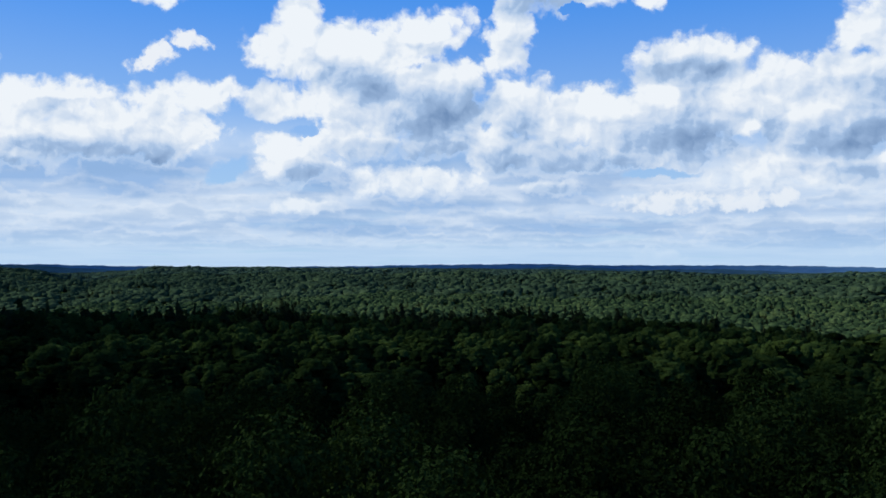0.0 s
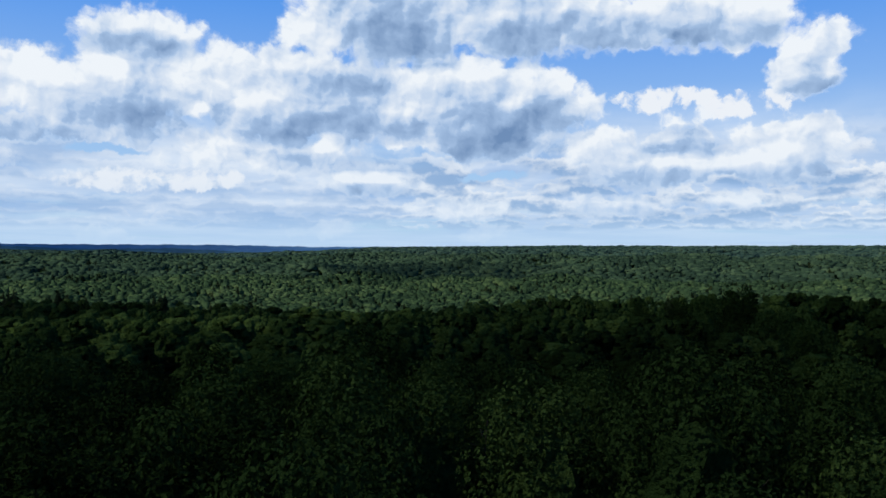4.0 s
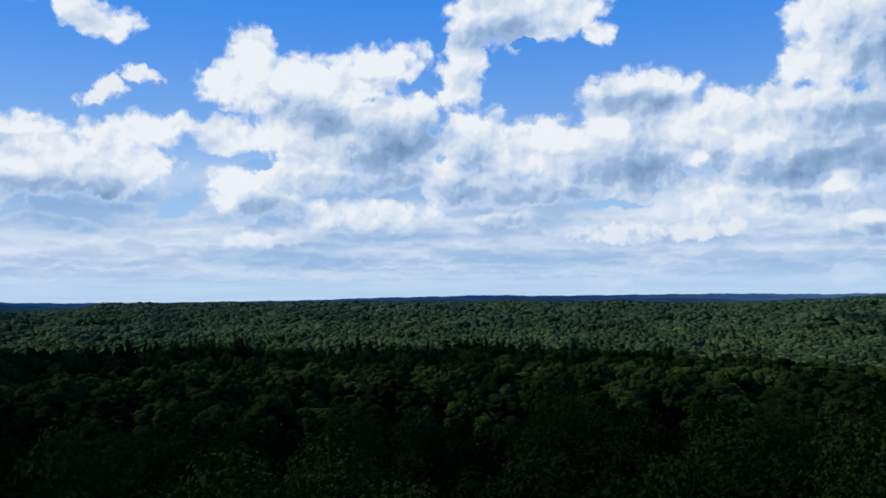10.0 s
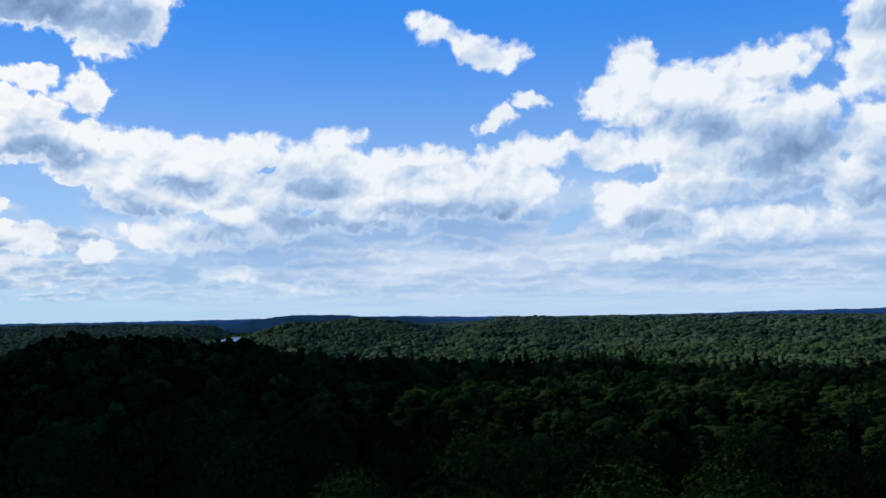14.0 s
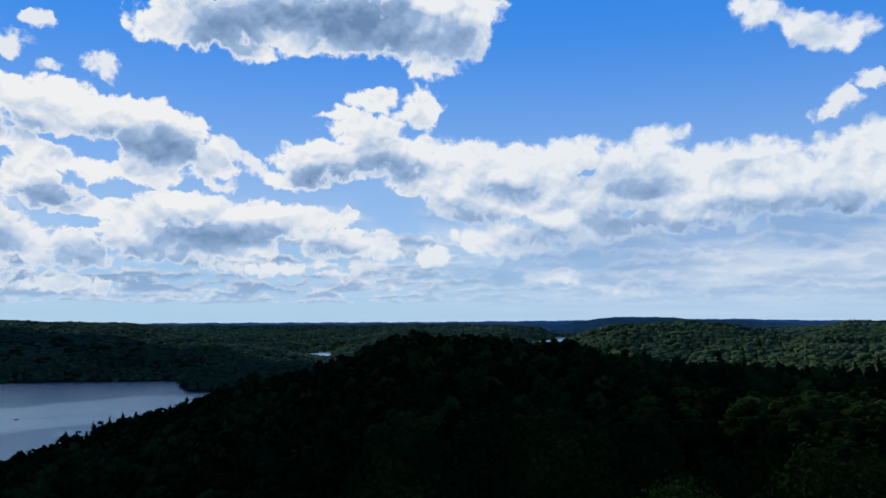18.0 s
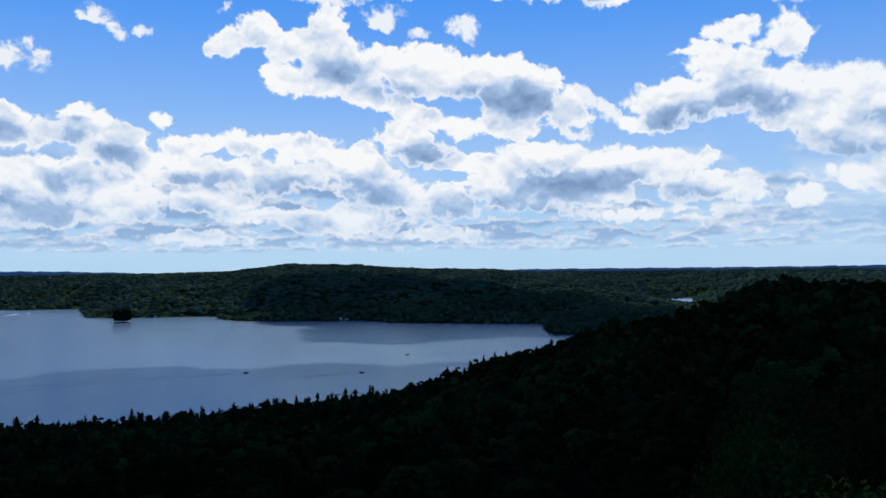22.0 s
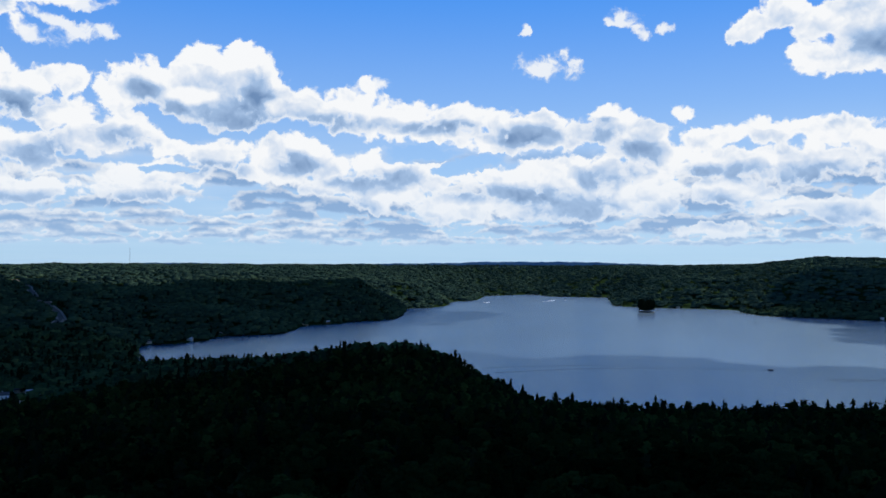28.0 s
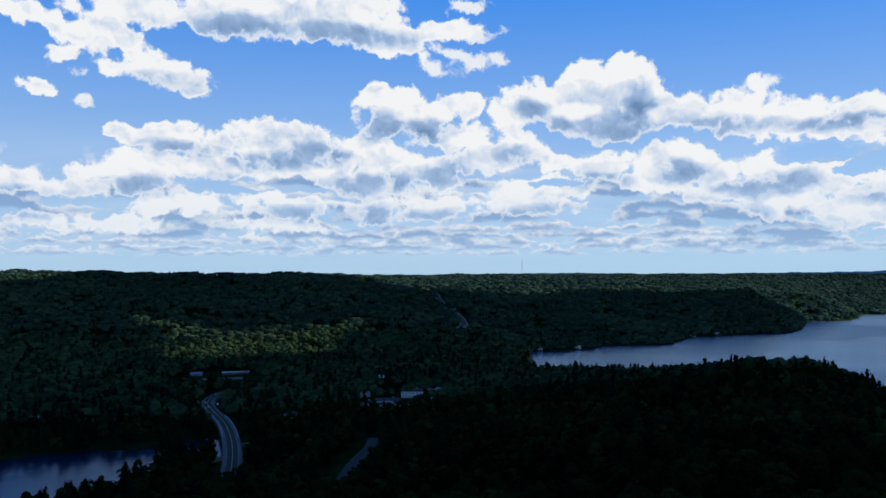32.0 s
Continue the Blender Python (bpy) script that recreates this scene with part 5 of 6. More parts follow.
def ribbon(pts, half, z, thick, off=0.0):
    """A strip along a line: corners and faces of a flat bar of that half width."""
    d = np.gradient(pts, axis=0)
    side = np.stack([-d[:, 1], d[:, 0]], 1) / (np.linalg.norm(d, axis=1)[:, None] + 1e-9)
    l, r = pts + side * (off + half), pts + side * (off - half)
    n = len(pts)
    co = np.concatenate([np.column_stack([l, z]), np.column_stack([r, z]), np.column_stack([l + side * thick, z - thick]), np.column_stack([r - side * thick, z - thick])])
    i = np.arange(n - 1)
    f = np.concatenate([np.stack([a + i, b + i, b + i + 1, a + i + 1], 1) for a, b in ((0, n), (2 * n, 0), (n, 3 * n))])
    return co, f


def road_height(pts, least=-9.0, lift=0.5):
    z = np.maximum(land(np.degrees(np.arctan2(-pts[:, 0], pts[:, 1])), np.hypot(pts[:, 0], pts[:, 1])) + lift, least)
    k = np.ones(7) / 7
    return np.maximum(np.convolve(np.pad(z, 3, mode="edge"), k, "valid"), z - 0.4)


def roads():
    z = road_height(HIGHWAY, 7.5)
    r = np.hypot(HIGHWAY[:, 0], HIGHWAY[:, 1])
    hw = tagged(mesh_object("road_1", *ribbon(HIGHWAY, 4.7, z, 2.5), ASPHALT), "grey two-lane highway with painted lines", "road", kind="structure")
    for name, off, half, mat in (("edge_line", 4.2, 0.12, PAINT), ("edge_line", -4.2, 0.12, PAINT), ("centre_line", 0.0, 0.18, YELLOW)):
        mesh_object(name, *ribbon(HIGHWAY, half, z + 0.03, 0.0, off), mat, hw)
    for off in (5.3, -5.3):
        mesh_object("shoulder", *ribbon(HIGHWAY, 0.55, z - 0.05, 1.5, off), GRAVEL, hw)
    tagged(mesh_object("road_2", *ribbon(LANE, 4.0, road_height(LANE), 1.0), ASPHALT), "pale narrow road winding down through the trees", "road", kind="structure")
    zh = road_height(HILL_ROAD, lift=1.0)
    hr = tagged(mesh_object("road_3", *ribbon(HILL_ROAD, 4.6, zh, 1.5), ASPHALT), "pale highway climbing a wooded hill", "road", kind="structure")
    for off in (6.4, -6.4):
        mesh_object("shoulder", *ribbon(HILL_ROAD, 1.8, zh - 0.1, 1.0, off), GRAVEL, hr)
    # bridge over the narrows
    k = np.where((r > 692) & (r < 812))[0]
    pts, zb = HIGHWAY[k], z[k]
    bridge = thing("road_bridge", "concrete highway bridge with pale railings over the narrows", "bridge")
    mesh_object("deck", *ribbon(pts, 6.1, zb - 0.16, 0.9), GRAVEL, bridge)
    for off in (6.0, -6.0):
        mesh_object("parapet", *ribbon(pts, 0.22, zb + 0.9, 0.05, off), CONCRETE, bridge)
        co, f = ribbon(pts, 0.22, zb + 0.88, 0.0, off)
        low = co.copy()
        low[:, 2] -= 1.5
        n = len(co) // 4
        i = np.arange(n - 1)
        wall = np.concatenate([np.stack([a + i, a + i + 1, 4 * n + a + i + 1, 4 * n + a + i], 1) for a in (0, n)])
        mesh_object("railing_wall", np.concatenate([co, low]), wall, CONCRETE, bridge)
    for q in (0.25, 0.5, 0.75):
        c = pts[int(q * (len(pts) - 1))]
        co, f = box(c[0] - 0.7, c[0] + 0.7, c[1] - 4.5, c[1] + 4.5, -5, float(zb[0]) - 0.9)
        mesh_object("pier", co, f, CONCRETE, bridge)
    # grass banks beside the bridge's near end
    for az, rr, w in ((145.6, 640, 14), (143.3, 690, 10), (146.5, 900, 15)):
        x, y = (float(v) for v in polar(az, rr))
        co, f = ball(3, 14)
        co = co * (w, w, 1.4) + (x, y, height(x, y) - 0.2)
        tagged(mesh_object("grass_bank", co, f, GRASS, smooth=True), "dry grassy bank beside the highway", "grass", kind="structure")


def lots():
    """Bare gravel before the store and in the middle of the village."""
    for az, rr, w, d in ((145.2, 1080, 30, 9), (133.2, 835, 20, 7)):
        x, y = (float(v) for v in polar(az, rr))
        pts = np.array([polar(az - math.degrees(u / rr), rr) for u in np.linspace(-w, w, 12)], float)
        tagged(mesh_object("pavement", *ribbon(pts, d, road_height(pts, lift=0.35), 0.6), GRAVEL), "pale gravel lot between buildings and trees", "parking lot", kind="structure")


def gable(w, d, z0, rise, over):
    co = np.array([(-w - over, -d - over, z0), (w + over, -d - over, z0), (w + over, d + over, z0), (-w - over, d + over, z0), (-w - over, 0, z0 + rise), (w + over, 0, z0 + rise)], float)
    low = co.copy()
    low[:, 2] -= 0.25
    f = [(0, 1, 5, 4), (2, 3, 4, 5), (0, 4, 10, 6), (4, 3, 9, 10), (1, 7, 11, 5), (5, 11, 8, 2), (0, 6, 7, 1), (3, 2, 8, 9), (6, 10, 11, 7), (8, 11, 10, 9)]
    return np.concatenate([co, low]), np.array(f)


def house(az, r, w, d, h, rise, turn, wall, roof, windows, label, name="house", category="house", shore=False, group=""):
    """A building: half width, half depth, wall height, roof rise; turned from facing the tower."""
    if shore:
        steps = np.arange(r - 80, r + 160, 4.0)
        good = np.where(land(np.full(len(steps), az), steps) > 0.9)[0]
        r = float(steps[good[0]]) + d if len(good) else r
    x, y = (float(v) for v in polar(az, r))
    ob = thing(name, label, category, group)
    ob.matrix_basis = pose(x, y, height(x, y) - 0.15, 0, 0, az + turn)
    mesh_object("wall", *box(-w, w, -d, d, -1.2, h), wall, ob)
    mesh_object("roof", *gable(w, d, h, rise, 0.5), roof, ob)
    for i in range(windows):
        cx = -w + 2 * w * (i + 0.5) / windows
        for zz in ((1.0, 4.0) if h > 5.5 else (1.0,)):
            win = mesh_object("window", *box(cx - 0.75, cx + 0.75, -d - 0.06, -d + 0.02, zz, zz + 1.4), WHITE, ob)
            mesh_object("pane", *box(cx - 0.62, cx + 0.62, -d - 0.09, -d - 0.05, zz + 0.12, zz + 1.28), GLASS, win)
    mesh_object("door", *box(w * 0.2 - 0.5, w * 0.2 + 0.5, -d - 0.07, -d + 0.02, 0, 2.05), BROWN, ob)
    if w > 3 and rise > 1:
        mesh_object("chimney", *box(w * 0.5 - 0.4, w * 0.5 + 0.4, 0.2, 1.0, h, h + rise + 0.9), CONCRETE, ob)
    return ob


def village():
    house(132.3, 885, 11, 5, 6.6, 2.4, -6, WHITE, DARK_ROOF, 6, "large white building with rows of dark windows", "village_hall", "building")
    house(134.0, 852, 12, 5, 3.2, 2.2, 5, WHITE, DARK_ROOF, 5, "long low building with a dark roof and white eaves", "shop", "building")
    house(134.5, 822, 9, 5, 3.0, 1.8, 4, CREAM, DARK_ROOF, 4, "long low cream building with a dark roof", "shop", "building")
    house(135.6, 905, 6, 4, 4.0, 2.4, 20, WHITE, PALE_ROOF, 3, "white house with a pale roof among trees")
    house(130.2, 918, 7, 4, 3.2, 2.0, -15, WHITE, PALE_ROOF, 3, "small white house with a pale roof by the trees")
    house(131.0, 940, 6, 4, 3.2, 2.0, 10, CREAM, DARK_ROOF, 3, "cream house with a dark roof by the trees")
    house(134.4, 985, 3, 3, 8.0, 4.0, 0, WHITE, PALE_ROOF, 1, "tall narrow white building above the trees", "belfry", "building")
    house(131.3, 868, 7, 5, 3.4, 2.2, 12, WHITE, DARK_ROOF, 4, "white shingled house beside the parking lot")
    house(135.4, 838, 5, 4, 3.2, 2.0, 30, CREAM, DARK_ROOF, 3, "small cream house under the trees")
    house(133.0, 800, 8, 4, 3.0, 1.8, -4, CREAM, PALE_ROOF, 4, "low cream building with a pale roof", "shop", "building")
    house(140.5, 785, 6, 4, 3.2, 2.0, 25, WHITE, DARK_ROOF, 3, "white cottage in a clearing")
    house(142.0, 930, 3, 3, 4.5, 2.2, 0, WHITE, PALE_ROOF, 1, "small white cottage among trees")
    house(150.3, 930, 6, 4, 4.5, 2.4, -10, CREAM, PALE_ROOF, 3, "pale house with a bluish metal roof")
    house(155.9, 845, 7, 4, 3.4, 2.4, 0, BROWN, PALE_ROOF, 3, "brown lakeside cottage with a pale roof")
    house(144.1, 1118, 17, 6, 2.7, 0.9, 4, BROWN, PALE_ROOF, 6, "long low roadside store with a pale roof", "store", "building")
    house(146.6, 1112, 7, 6, 2.8, 2.0, -8, BROWN, SLATE, 4, "low roadside garage with a pale metal roof", "garage", "building")
    house(149.2, 1120, 8, 4, 3.2, 1.8, 0, CREAM, PALE_ROOF, 3, "small pale house at the edge of the woods")
    shore = ((102.35, 3283, 0), (100.4, 3577, 1), (99.3, 3715, 2), (115.95, 1811, 0), (113.5, 1879, 1), (112.0, 1960, 2), (123.6, 1567, 1), (121.0, 1626, 0), (118.9, 1660, 2),
             (95.6, 3625, 0), (104.3, 2908, 0), (109.7, 2201, 1), (88.4, 2747, 0), (76.4, 2288, 0), (76.0, 2286, 1), (73.3, 2198, 2), (66.4, 2119, 1), (102.2, 3480, 0), (85.9, 2859, 2))
    for az, r, k in shore:
        house(az, r, 4.5 + k, 3.5, 3.4, 2.0, (-20, 8, 30)[k], (WHITE, CREAM, BROWN)[k], (PALE_ROOF, DARK_ROOF, PALE_ROOF)[k], 3,
              ("white cottage with a pale roof at the water's edge", "cream cottage with a dark roof at the water's edge", "brown boathouse with a pale roof at the water's edge")[k],
              "cottage", "cottage", True, "cottages along the lake")


def car(x, y, turn, paint, label, group="cars on the highway"):
    ob = thing("car", label, "car", group)
    ob.matrix_basis = pose(x, y, 0, 0, 0, turn)
    mesh_object("body", *box(-0.9, 0.9, -2.2, 2.2, 0.35, 0.95, 0.05), paint, ob)
    mesh_object("cabin", *box(-0.82, 0.82, -1.3, 1.1, 0.95, 1.5, 0.22), GLASS, ob)
    for sx in (-0.85, 0.85):
        for sy in (-1.35, 1.35):
            co, f = tube([(0, 0, -0.1), (0, 0, 0.1)], (0.33, 0.33), 10)
            co = np.column_stack([co[:, 2] + sx, co[:, 0] + sy, co[:, 1] + 0.33])
            mesh_object("wheel", co, f, RUBBER, ob)
    return ob


def cars():
    z = road_height(HIGHWAY, 7.5)
    d = np.gradient(HIGHWAY, axis=0)
    r = np.hypot(HIGHWAY[:, 0], HIGHWAY[:, 1])
    for rr, off, paint, label in ((868, 2.2, DARK_ROOF, "dark car on the highway past the bridge"), (893, 2.4, DARK_ROOF, "dark car waiting at the junction"),
                                  (905, 9.5, WHITE, "white car parked beside the highway"), (884, -9.0, WHITE, "white car parked on the shoulder"),
                                  (950, 2.3, DARK_ROOF, "dark car on the highway bend"), (972, -2.3, BROWN, "brown car on the highway bend")):
        i = int(np.argmin(np.abs(r - rr)))
        u = d[i] / np.linalg.norm(d[i])
        ob = car(HIGHWAY[i][0] - u[1] * off, HIGHWAY[i][1] + u[0] * off, math.degrees(math.atan2(-u[0], u[1])), paint, label)
        ob.matrix_basis = Matrix.Translation((0, 0, float(z[i]) + 0.02)) @ ob.matrix_basis
    lot = ((132.0, 838, 0), (132.25, 836, 1), (132.5, 834, 0), (132.75, 832, 2), (133.5, 826, 0), (133.75, 824, 1), (131.2, 852, 0), (134.6, 806, 2))
    for az, rr, k in lot:
        x, y = (float(v) for v in polar(az, rr))
        ob = car(x, y, az + 90 * (k == 1), (WHITE, STEEL, DARK_ROOF)[k], ("white car parked in the village lot", "silver car parked in the village lot", "dark car parked in the village lot")[k],
                 "cars parked in the village")
        ob.matrix_basis = Matrix.Translation((0, 0, height(x, y) + 0.05)) @ ob.matrix_basis


def motorboat(az, r, turn, scale, hull, label):
    ob = thing("motorboat", label, "boat", "boats on the lake")
    x, y = (float(v) for v in polar(az, r))
    ob.matrix_basis = pose(x, y, 0, 0, 0, turn) @ Matrix.Diagonal((scale, scale, scale, 1))
    co = np.array([(-1.1, -3, 0), (1.1, -3, 0), (1.1, 1, 0), (0, 3.4, 0.2), (-1.1, 1, 0), (-1.25, -3, 1), (1.25, -3, 1), (1.25, 1, 1.1), (0, 3.8, 1.3), (-1.25, 1, 1.1)], float)
    me = bmesh.new()
    v = [me.verts.new(c) for c in co]
    for f in ((0, 1, 6, 5), (1, 2, 7, 6), (2, 3, 8, 7), (3, 4, 9, 8), (4, 0, 5, 9), (5, 6, 7, 8, 9)):
        me.faces.new([v[k] for k in f])
    data = bpy.data.meshes.new("hull")
    me.to_mesh(data)
    me.free()
    data.materials.append(hull)
    new("hull", data).parent = ob
    mesh_object("windscreen", *box(-0.9, 0.9, 0.0, 0.7, 1.0, 1.75, 0.15), GLASS, ob)
    mesh_object("outboard_motor", *box(-0.3, 0.3, -3.5, -3.0, 0.3, 1.4, 0.06), RUBBER, ob)
    for k in (-1.6, -0.6):
        mesh_object("seat", *box(-0.8, 0.8, k - 0.25, k + 0.25, 0.95, 1.3), BROWN, ob)


def wake(points, spread, label, mat):
    """Two low ridges of water that open behind a boat."""
    p = line(points, 10)
    t = np.linspace(0, 1, len(p))
    d = np.gradient(p, axis=0)
    side = np.stack([-d[:, 1], d[:, 0]], 1) / np.linalg.norm(d, axis=1)[:, None]
    co, f = [], []
    base = 0
    for sgn in (1, -1):
        mid = p + side * (sgn * spread * t)[:, None]
        w = (0.7 + 1.3 * t)[:, None]
        h = 0.06 * (1 - 0.5 * t)
        co += [np.column_stack([mid - side * w, np.full(len(p), 0.02)]), np.column_stack([mid, h]), np.column_stack([mid + side * w, np.full(len(p), 0.02)])]
        n, i = len(p), np.arange(len(p) - 1)
        f += [np.stack([base + i, base + n + i, base + n + i + 1, base + i + 1], 1), np.stack([base + n + i, base + 2 * n + i, base + 2 * n + i + 1, base + n + i + 1], 1)]
        base += 3 * n
    tagged(mesh_object("wake", np.concatenate(co), np.concatenate(f), mat), label, "wake", kind="stuff")


def lake_life():
    foam = speckled("white_foam", (0.55, 0.60, 0.65), (0.80, 0.82, 0.85), 0.8)
    motorboat(82.7, 1178, 172, 1.0, RUBBER, "dark motorboat under way on the lake")
    motorboat(75.0, 1143, 172, 1.0, RUBBER, "small dark motorboat under way on the lake")
    motorboat(71.9, 1369, 165 - 180, 1.0, RUBBER, "dark motorboat heading along the lake")
    motorboat(83.6, 2098, 100, 1.2, RUBBER, "dark boat far out on the lake")
    motorboat(97.3, 3080, 80, 1.3, WHITE, "white motorboat trailing foam")
    motorboat(101.3, 2947, 100, 1.3, WHITE, "white motorboat near the far shore")
    motorboat(95.8, 3206, 60, 1.3, WHITE, "white motorboat crossing the far bay")
    wake([(82.8, 1174), (86, 1167), (89.3, 1160), (93, 1150), (96.3, 1132), (101, 1095)], 26, "long ripples spreading behind a motorboat", WAKE)
    wake([(75.2, 1141), (77, 1128), (79.3, 1108)], 9, "ripples behind a small motorboat", WAKE)
    wake([(71.6, 1369), (69, 1380), (66.4, 1392)], 9, "ripples behind a motorboat", WAKE)
    wake([(97.2, 3085), (96.8, 3140), (96.5, 3200)], 5, "white foam behind a motorboat", foam)
    wake([(101.2, 2952), (101.0, 3000)], 4, "white foam behind a motorboat", foam)
    # wooded islet
    x, y = (float(v) for v in polar(90.45, 2490))
    islet = thing("islet", "small wooded islet with steep dark trees in the lake", "island")
    co, f = ball(4, 18)
    mesh_object("rock", co * (32, 28, 3.6) + (x, y, -1.6), f, ROCK, islet, smooth=True)
    r = np.random.default_rng(5)
    n = 90
    a, d = r.uniform(0, 6.28, n), 26 * np.sqrt(r.uniform(0, 1, n))
    co, f, t = merge(NEARC[:3], r.integers(0, 3, n), x + d * np.cos(a), y + 0.85 * d * np.sin(a), r.uniform(-4, 5, n), r.uniform(5, 7.5, n), r.uniform(13, 19, n), a, r.uniform(0, 0.5, n))
    mesh_object("trees", co, f, NEEDLE, islet, tint=t)
    # mast on the skyline
    az, rr = 124.75, 4620
    x, y = (float(v) for v in polar(az, rr))
    z0 = height(x, y)
    mast = thing("radio_mast", "tall thin steel radio mast on a far ridge", "mast")
    top = 140 + rr * math.tan(radians(0.95)) - z0
    mast.matrix_basis = pose(x, y, z0)
    for k in range(3):
        a = 2.094 * k
        co, f = tube([(1.6 * math.cos(a), 1.6 * math.sin(a), 0), (1.1 * math.cos(a), 1.1 * math.sin(a), top)], (0.45, 0.35), 5)
        mesh_object("leg", co, f, STEEL, mast)
    for k in range(14):
        z = top * (k + 0.5) / 14
        mesh_object("brace", *box(-1.4, 1.4, -0.15, 0.15, z, z + 0.4), STEEL, mast)


roads()
lots()
village()
cars()
lake_life()


# tall trees that stand out of the canopy, and a bare one
def landmarks():
    r = np.random.default_rng(3)
    for az, d, top, wide in ((-56.0, 150, -1.7, 1.1), (-54.2, 165, -2.8, 1.1), (-58.2, 140, -3.2, 1.2), (-52.3, 185, -3.0, 1.1), (-60.5, 120, -4.2, 1.2), (-50.2, 210, -3.2, 1.1)):
        x, y = (float(v) for v in polar(az, d))
        z = height(x, y)
        tree = broadleaf_tree(int(az * -10), crown_round(int(300 - az), 30, 4600, 0.035, (3, 7), 0.60), SHADE_LEAF, "tall dark tree rising above the canopy", "")
        s = (140 + d * math.tan(radians(top)) - z) / 17.0
        tree.matrix_basis = pose(x, y, z - 0.3, 0, 0, r.uniform(0, 360)) @ Matrix.Diagonal((wide, wide, s, 1))
    x, y = (float(v) for v in polar(-39.6, 62))
    bare = thing("dead_tree", "bare grey dead tree among the green crowns", "tree")
    z = height(x, y)
    bare.matrix_basis = pose(x, y, z - 0.3)
    h = 128.0 - z
    mesh_object("trunk", *tube([(0, 0, 0), (0.3, 0, h * 0.5), (0.1, 0.2, h * 0.85), (0.4, 0.2, h)], (0.22, 0.15, 0.08, 0.02)), BARK, bare, smooth=True)
    for k in range(11):
        a, u = r.uniform(0, 6.28), r.uniform(0.72, 0.97)
        q = r.uniform(0.8, 2.2)
        mesh_object("branch", *tube([(0.2, 0.1, h * u), (0.2 + 0.6 * q * math.cos(a), 0.1 + 0.6 * q * math.sin(a), h * u + 0.3), (0.2 + q * math.cos(a), 0.1 + q * math.sin(a), h * u + r.uniform(0, 0.9))],
                                    (0.05, 0.035, 0.012), 5), BARK, bare)


landmarks()

# far ridges, tinted blue with painted haze, that close the view: heading and height over the level, in degrees, from
# hill to hill
def crest(az, *pairs):
    a, e = pairs[0::2], pairs[1::2]
    bends = np.interp(az, a, e)
    k = np.hanning(9)
    bends = np.convolve(np.pad(bends, 4, mode="edge"), k / k.sum(), "valid")
    return bends + 0.014 * np.sin(az * 2.3) + 0.010 * np.sin(az * 5.1 + 1) + 0.008 * np.sin(az * 11.7)


def ridges():
    az = np.arange(-76, 164, 0.1)
    far = crest(az, -76, 0.10, -48, 0.05, -36, 0.05, -28, -0.02, -22, 0.10, -15, 0.10, -10, 0.10, -6, 0.20, -3, 0.15, 2, 0.10, 6, 0.0, 16, -0.06, 22, 0.0, 26, 0.10, 28, 0.08, 39, 0.0,
                46, -0.06, 63, -0.07, 70, -0.15, 82, -0.08, 88, -0.12, 95, 0.10, 101, 0.10, 104, 0.0, 115, -0.10, 122, 0.0, 130, -0.10, 164, -0.10)
    mid = crest(az, -76, -0.4, -24, -0.4, -19, -0.15, -13, -0.2, -8, 0.02, -4, -0.15, 4, -0.2, 19, -0.3, 22, -0.25, 24.5, -0.1, 26.5, 0.06, 28, 0.0, 29.5, 0.20, 31, 0.22, 32.5, 0.27, 34.5, 0.16, 35.6, 0.0,
                37, -0.3, 39, -0.3, 44, -0.2, 52, -0.3, 60, -0.25, 70, -0.4, 90, -0.3, 97, -0.1, 104, -0.25, 164, -0.3)
    near = crest(az, -76, -0.9, -25, -0.9, -20, -0.5, -15, -0.8, 20, -0.9, 25, -0.5, 33, -0.3, 35, -0.6, 36.4, -0.85, 38.4, -0.85, 39, -0.6, 41, -0.45, 45, -0.35, 56, -0.45, 62, -0.6, 70, -0.9, 164, -0.9)
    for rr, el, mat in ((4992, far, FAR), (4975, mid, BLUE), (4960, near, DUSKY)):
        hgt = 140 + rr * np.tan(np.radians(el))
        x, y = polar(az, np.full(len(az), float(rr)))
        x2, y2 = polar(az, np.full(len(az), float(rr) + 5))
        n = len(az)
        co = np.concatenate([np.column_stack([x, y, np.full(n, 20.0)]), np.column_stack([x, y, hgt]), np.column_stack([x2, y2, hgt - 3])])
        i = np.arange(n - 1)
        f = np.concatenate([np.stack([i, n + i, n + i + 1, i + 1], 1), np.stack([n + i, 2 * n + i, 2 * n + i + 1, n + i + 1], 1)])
        tagged(mesh_object("backdrop", co, f, mat), "far wooded ridge on the horizon, tinted blue for haze", "hills", kind="structure")


ridges()

# ---------------------------------------------------------------- heaped clouds high above, out of view, that shade the land
def cloud_stuff(lo, hi):
    def build(n):
        c = n.mix(n.noise(spot(n), 0.004, 5.0), (0.80, 0.81, 0.84), (0.92, 0.92, 0.93))
        d = n.make("ShaderNodeBsdfDiffuse")
        n.link(c, d.inputs[0])
        thin = n.make("ShaderNodeMixShader")
        n.link(n.range(n.noise(spot(n), 0.006, 4.0), 0.35, 0.65, lo, hi), thin.inputs[0])
        n.link(d.outputs[0], thin.inputs[1])
        n.link(n.make("ShaderNodeBsdfTransparent").outputs[0], thin.inputs[2])
        return thin.outputs[0]
    return build


THIN_CLOUD, CLOUD = material("thin_cloud", cloud_stuff(0.45, 0.95)), material("cloud", cloud_stuff(0.0, 0.16))
CLOUD_HEIGHT = 2200.0


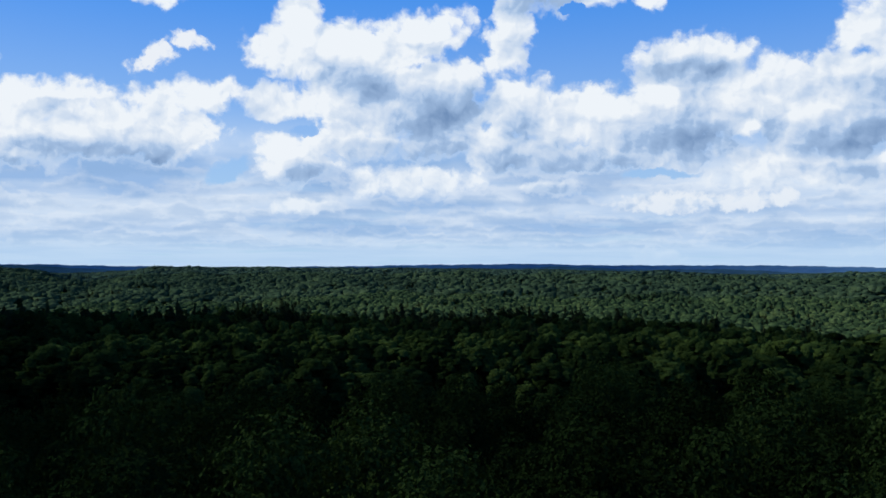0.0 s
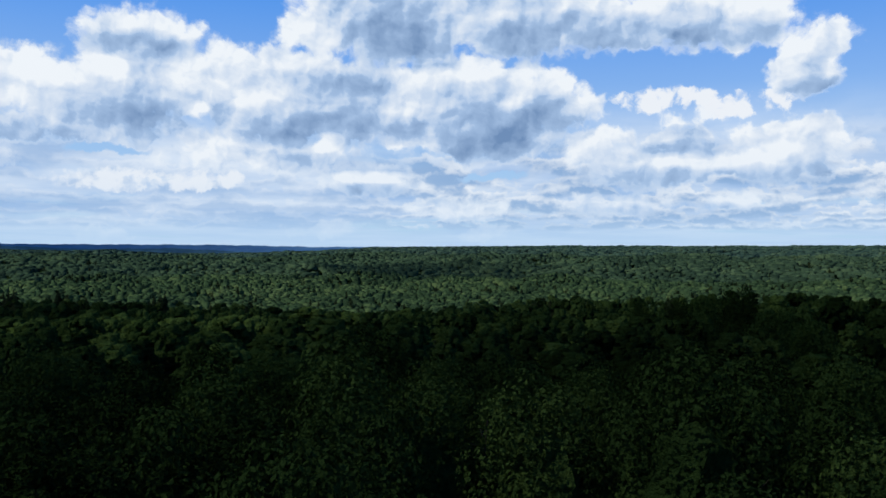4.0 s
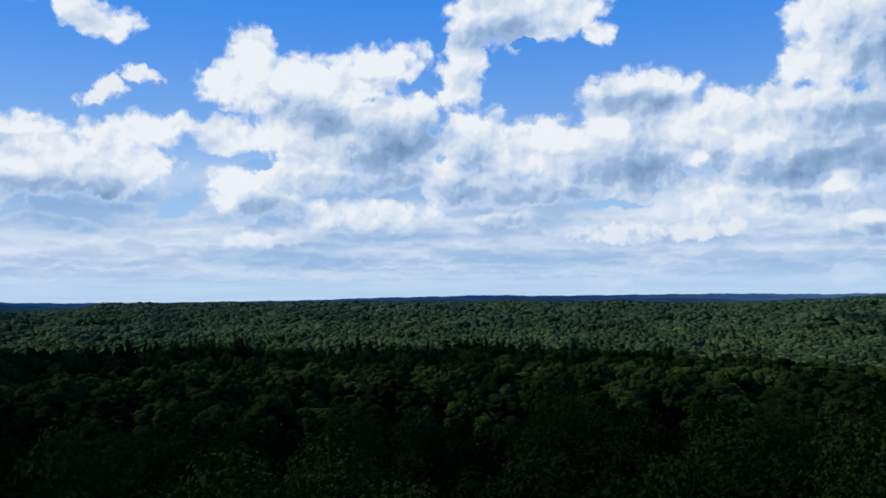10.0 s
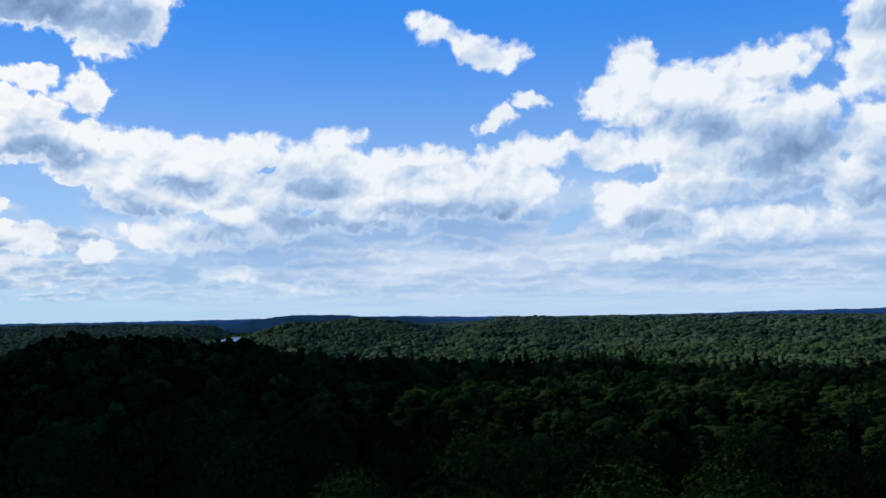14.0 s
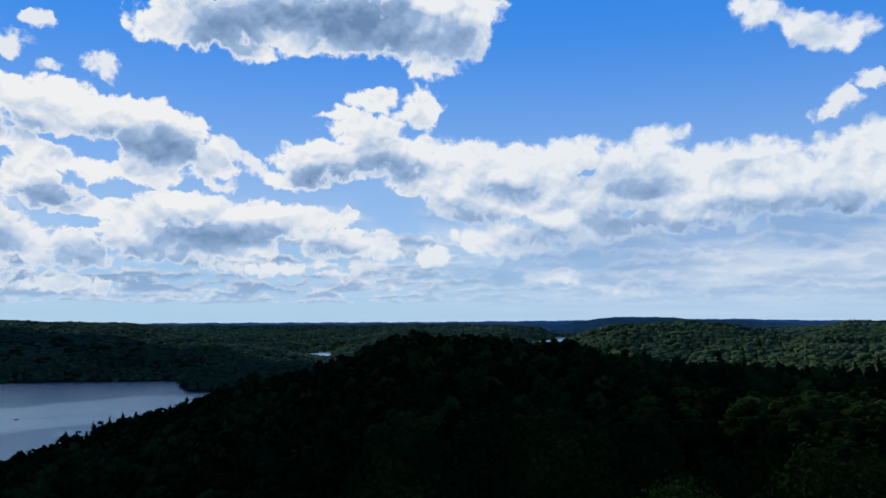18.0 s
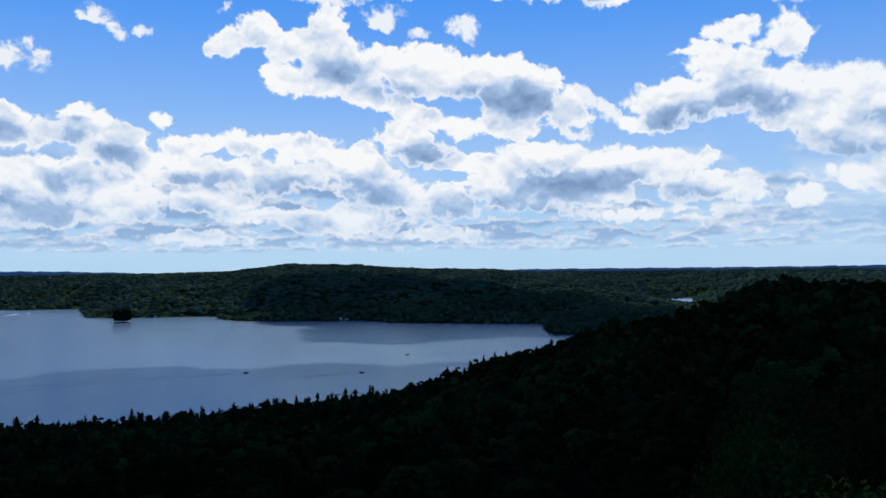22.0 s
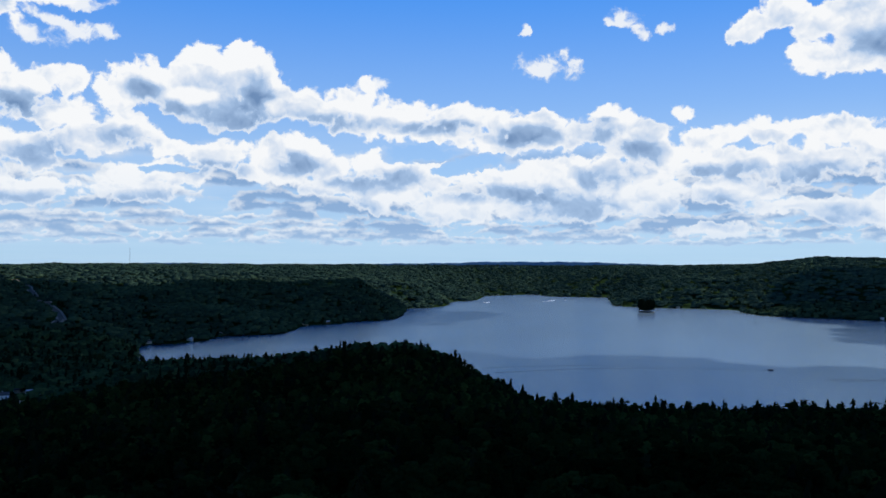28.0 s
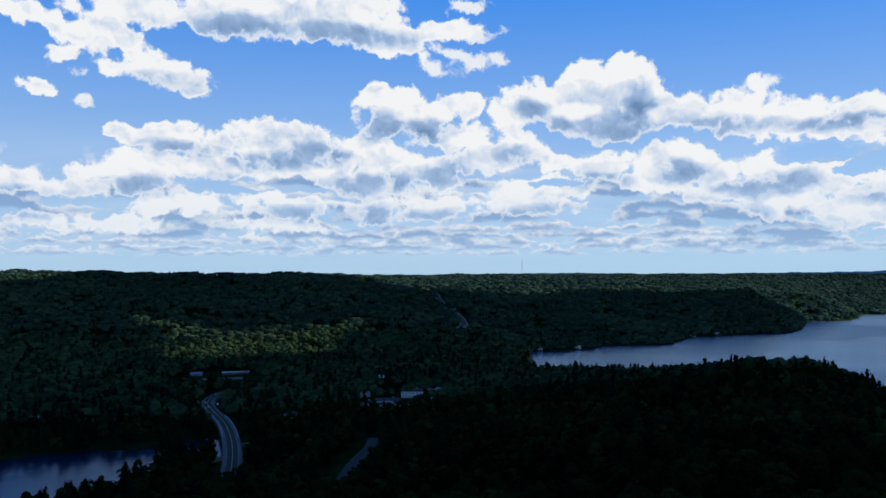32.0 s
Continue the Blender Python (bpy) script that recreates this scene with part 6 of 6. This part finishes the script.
def cloud_over(az, r, *lobes, stuff=None):
    """A cumulus whose shadow falls at that heading and distance: lobes of east, north, radius."""
    x, y = (float(v) for v in polar(az, r))
    at = Vector((x, y, 60.0)) + heading(SUN_AZ, SUN_EL) * (CLOUD_HEIGHT / math.sin(radians(SUN_EL)))
    xs = [(ex - rad, ex + rad, ny - rad, ny + rad) for ex, ny, rad in lobes]
    x0, x1, y0, y1 = min(q[0] for q in xs), max(q[1] for q in xs), min(q[2] for q in xs), max(q[3] for q in xs)
    gx, gy = np.meshgrid(np.linspace(x0, x1, 70), np.linspace(y0, y1, 70), indexing="ij")
    rag = waves(gx, gy, 330, az) * 0.22 + waves(gx, gy, 120, r) * 0.12
    full = np.max([1 - np.hypot(gx - ex, gy - ny) / rad for ex, ny, rad in lobes], axis=0) + rag * 0.8
    high = np.sqrt(np.clip(full, 0, 1)) * 170 * (1 + 0.3 * waves(gx, gy, 150, 2.0))
    n = gx.size
    co = np.concatenate([np.stack([gx, gy, high], -1).reshape(-1, 3), np.stack([gx, gy, -0.22 * high], -1).reshape(-1, 3)])
    i, j = np.meshgrid(np.arange(69), np.arange(69), indexing="ij")
    q = np.stack([i * 70 + j, (i + 1) * 70 + j, (i + 1) * 70 + j + 1, i * 70 + j + 1], -1).reshape(-1, 4)
    q = q[(full.ravel()[q] > 0).any(axis=1)]
    ob = mesh_object("cumulus_cloud", co, np.concatenate([q, q[:, ::-1] + n]), stuff or CLOUD, smooth=True)
    ob.location = at
    return tagged(ob, "heaped white cumulus cloud drifting high over the hills", "cloud", "clouds over the hills", "structure")


cloud_over(-20, 230, (0, 0, 360), (-300, -50, 320), (260, 120, 330), (-80, 260, 300), (200, -200, 280), (380, -80, 280), (-330, 200, 320), (-350, -300, 340), (-60, -330, 300), stuff=THIN_CLOUD)
cloud_over(70, 560, (0, 0, 400), (-250, 250, 400), (-50, -380, 400), (-400, -200, 420), (180, 60, 260))
cloud_over(45, 750, (0, 0, 330), (200, -120, 260))
cloud_over(72, 2450, (0, 0, 400), (400, 150, 360), (-360, -80, 340), (700, 420, 330), (520, -150, 260))
cloud_over(113, 2100, (0, 0, 330), (270, -60, 280), (-270, 150, 280))
cloud_over(110, 850, (0, 0, 330), (-250, -150, 300))
cloud_over(131, 1900, (0, 0, 430), (-350, 250, 380), (200, -330, 330), (-150, 420, 330))
cloud_over(150, 2050, (0, 0, 400), (-300, -250, 400), (330, 50, 330), (-50, 350, 260))
cloud_over(141, 2300, (0, 0, 380), (-200, 200, 330))
cloud_over(158, 1400, (0, 0, 260), (130, 200, 260))
cloud_over(150, 930, (0, 0, 220), (-150, 100, 200))
cloud_over(141, 700, (0, 0, 330), (-300, 100, 300), (250, 150, 300), (-250, -150, 260))
cloud_over(-36, 1550, (0, 0, 190), (200, 80, 170), stuff=THIN_CLOUD)
cloud_over(104, 330, (0, 0, 230), (120, 120, 200), (-150, -100, 220), (60, -180, 200))
cloud_over(126, 1330, (0, 0, 240), (120, 120, 200))
cloud_over(154, 1080, (0, 0, 190), (-120, 90, 160))
cloud_over(-20, 2950, (0, 0, 260), (220, 60, 220), stuff=THIN_CLOUD)
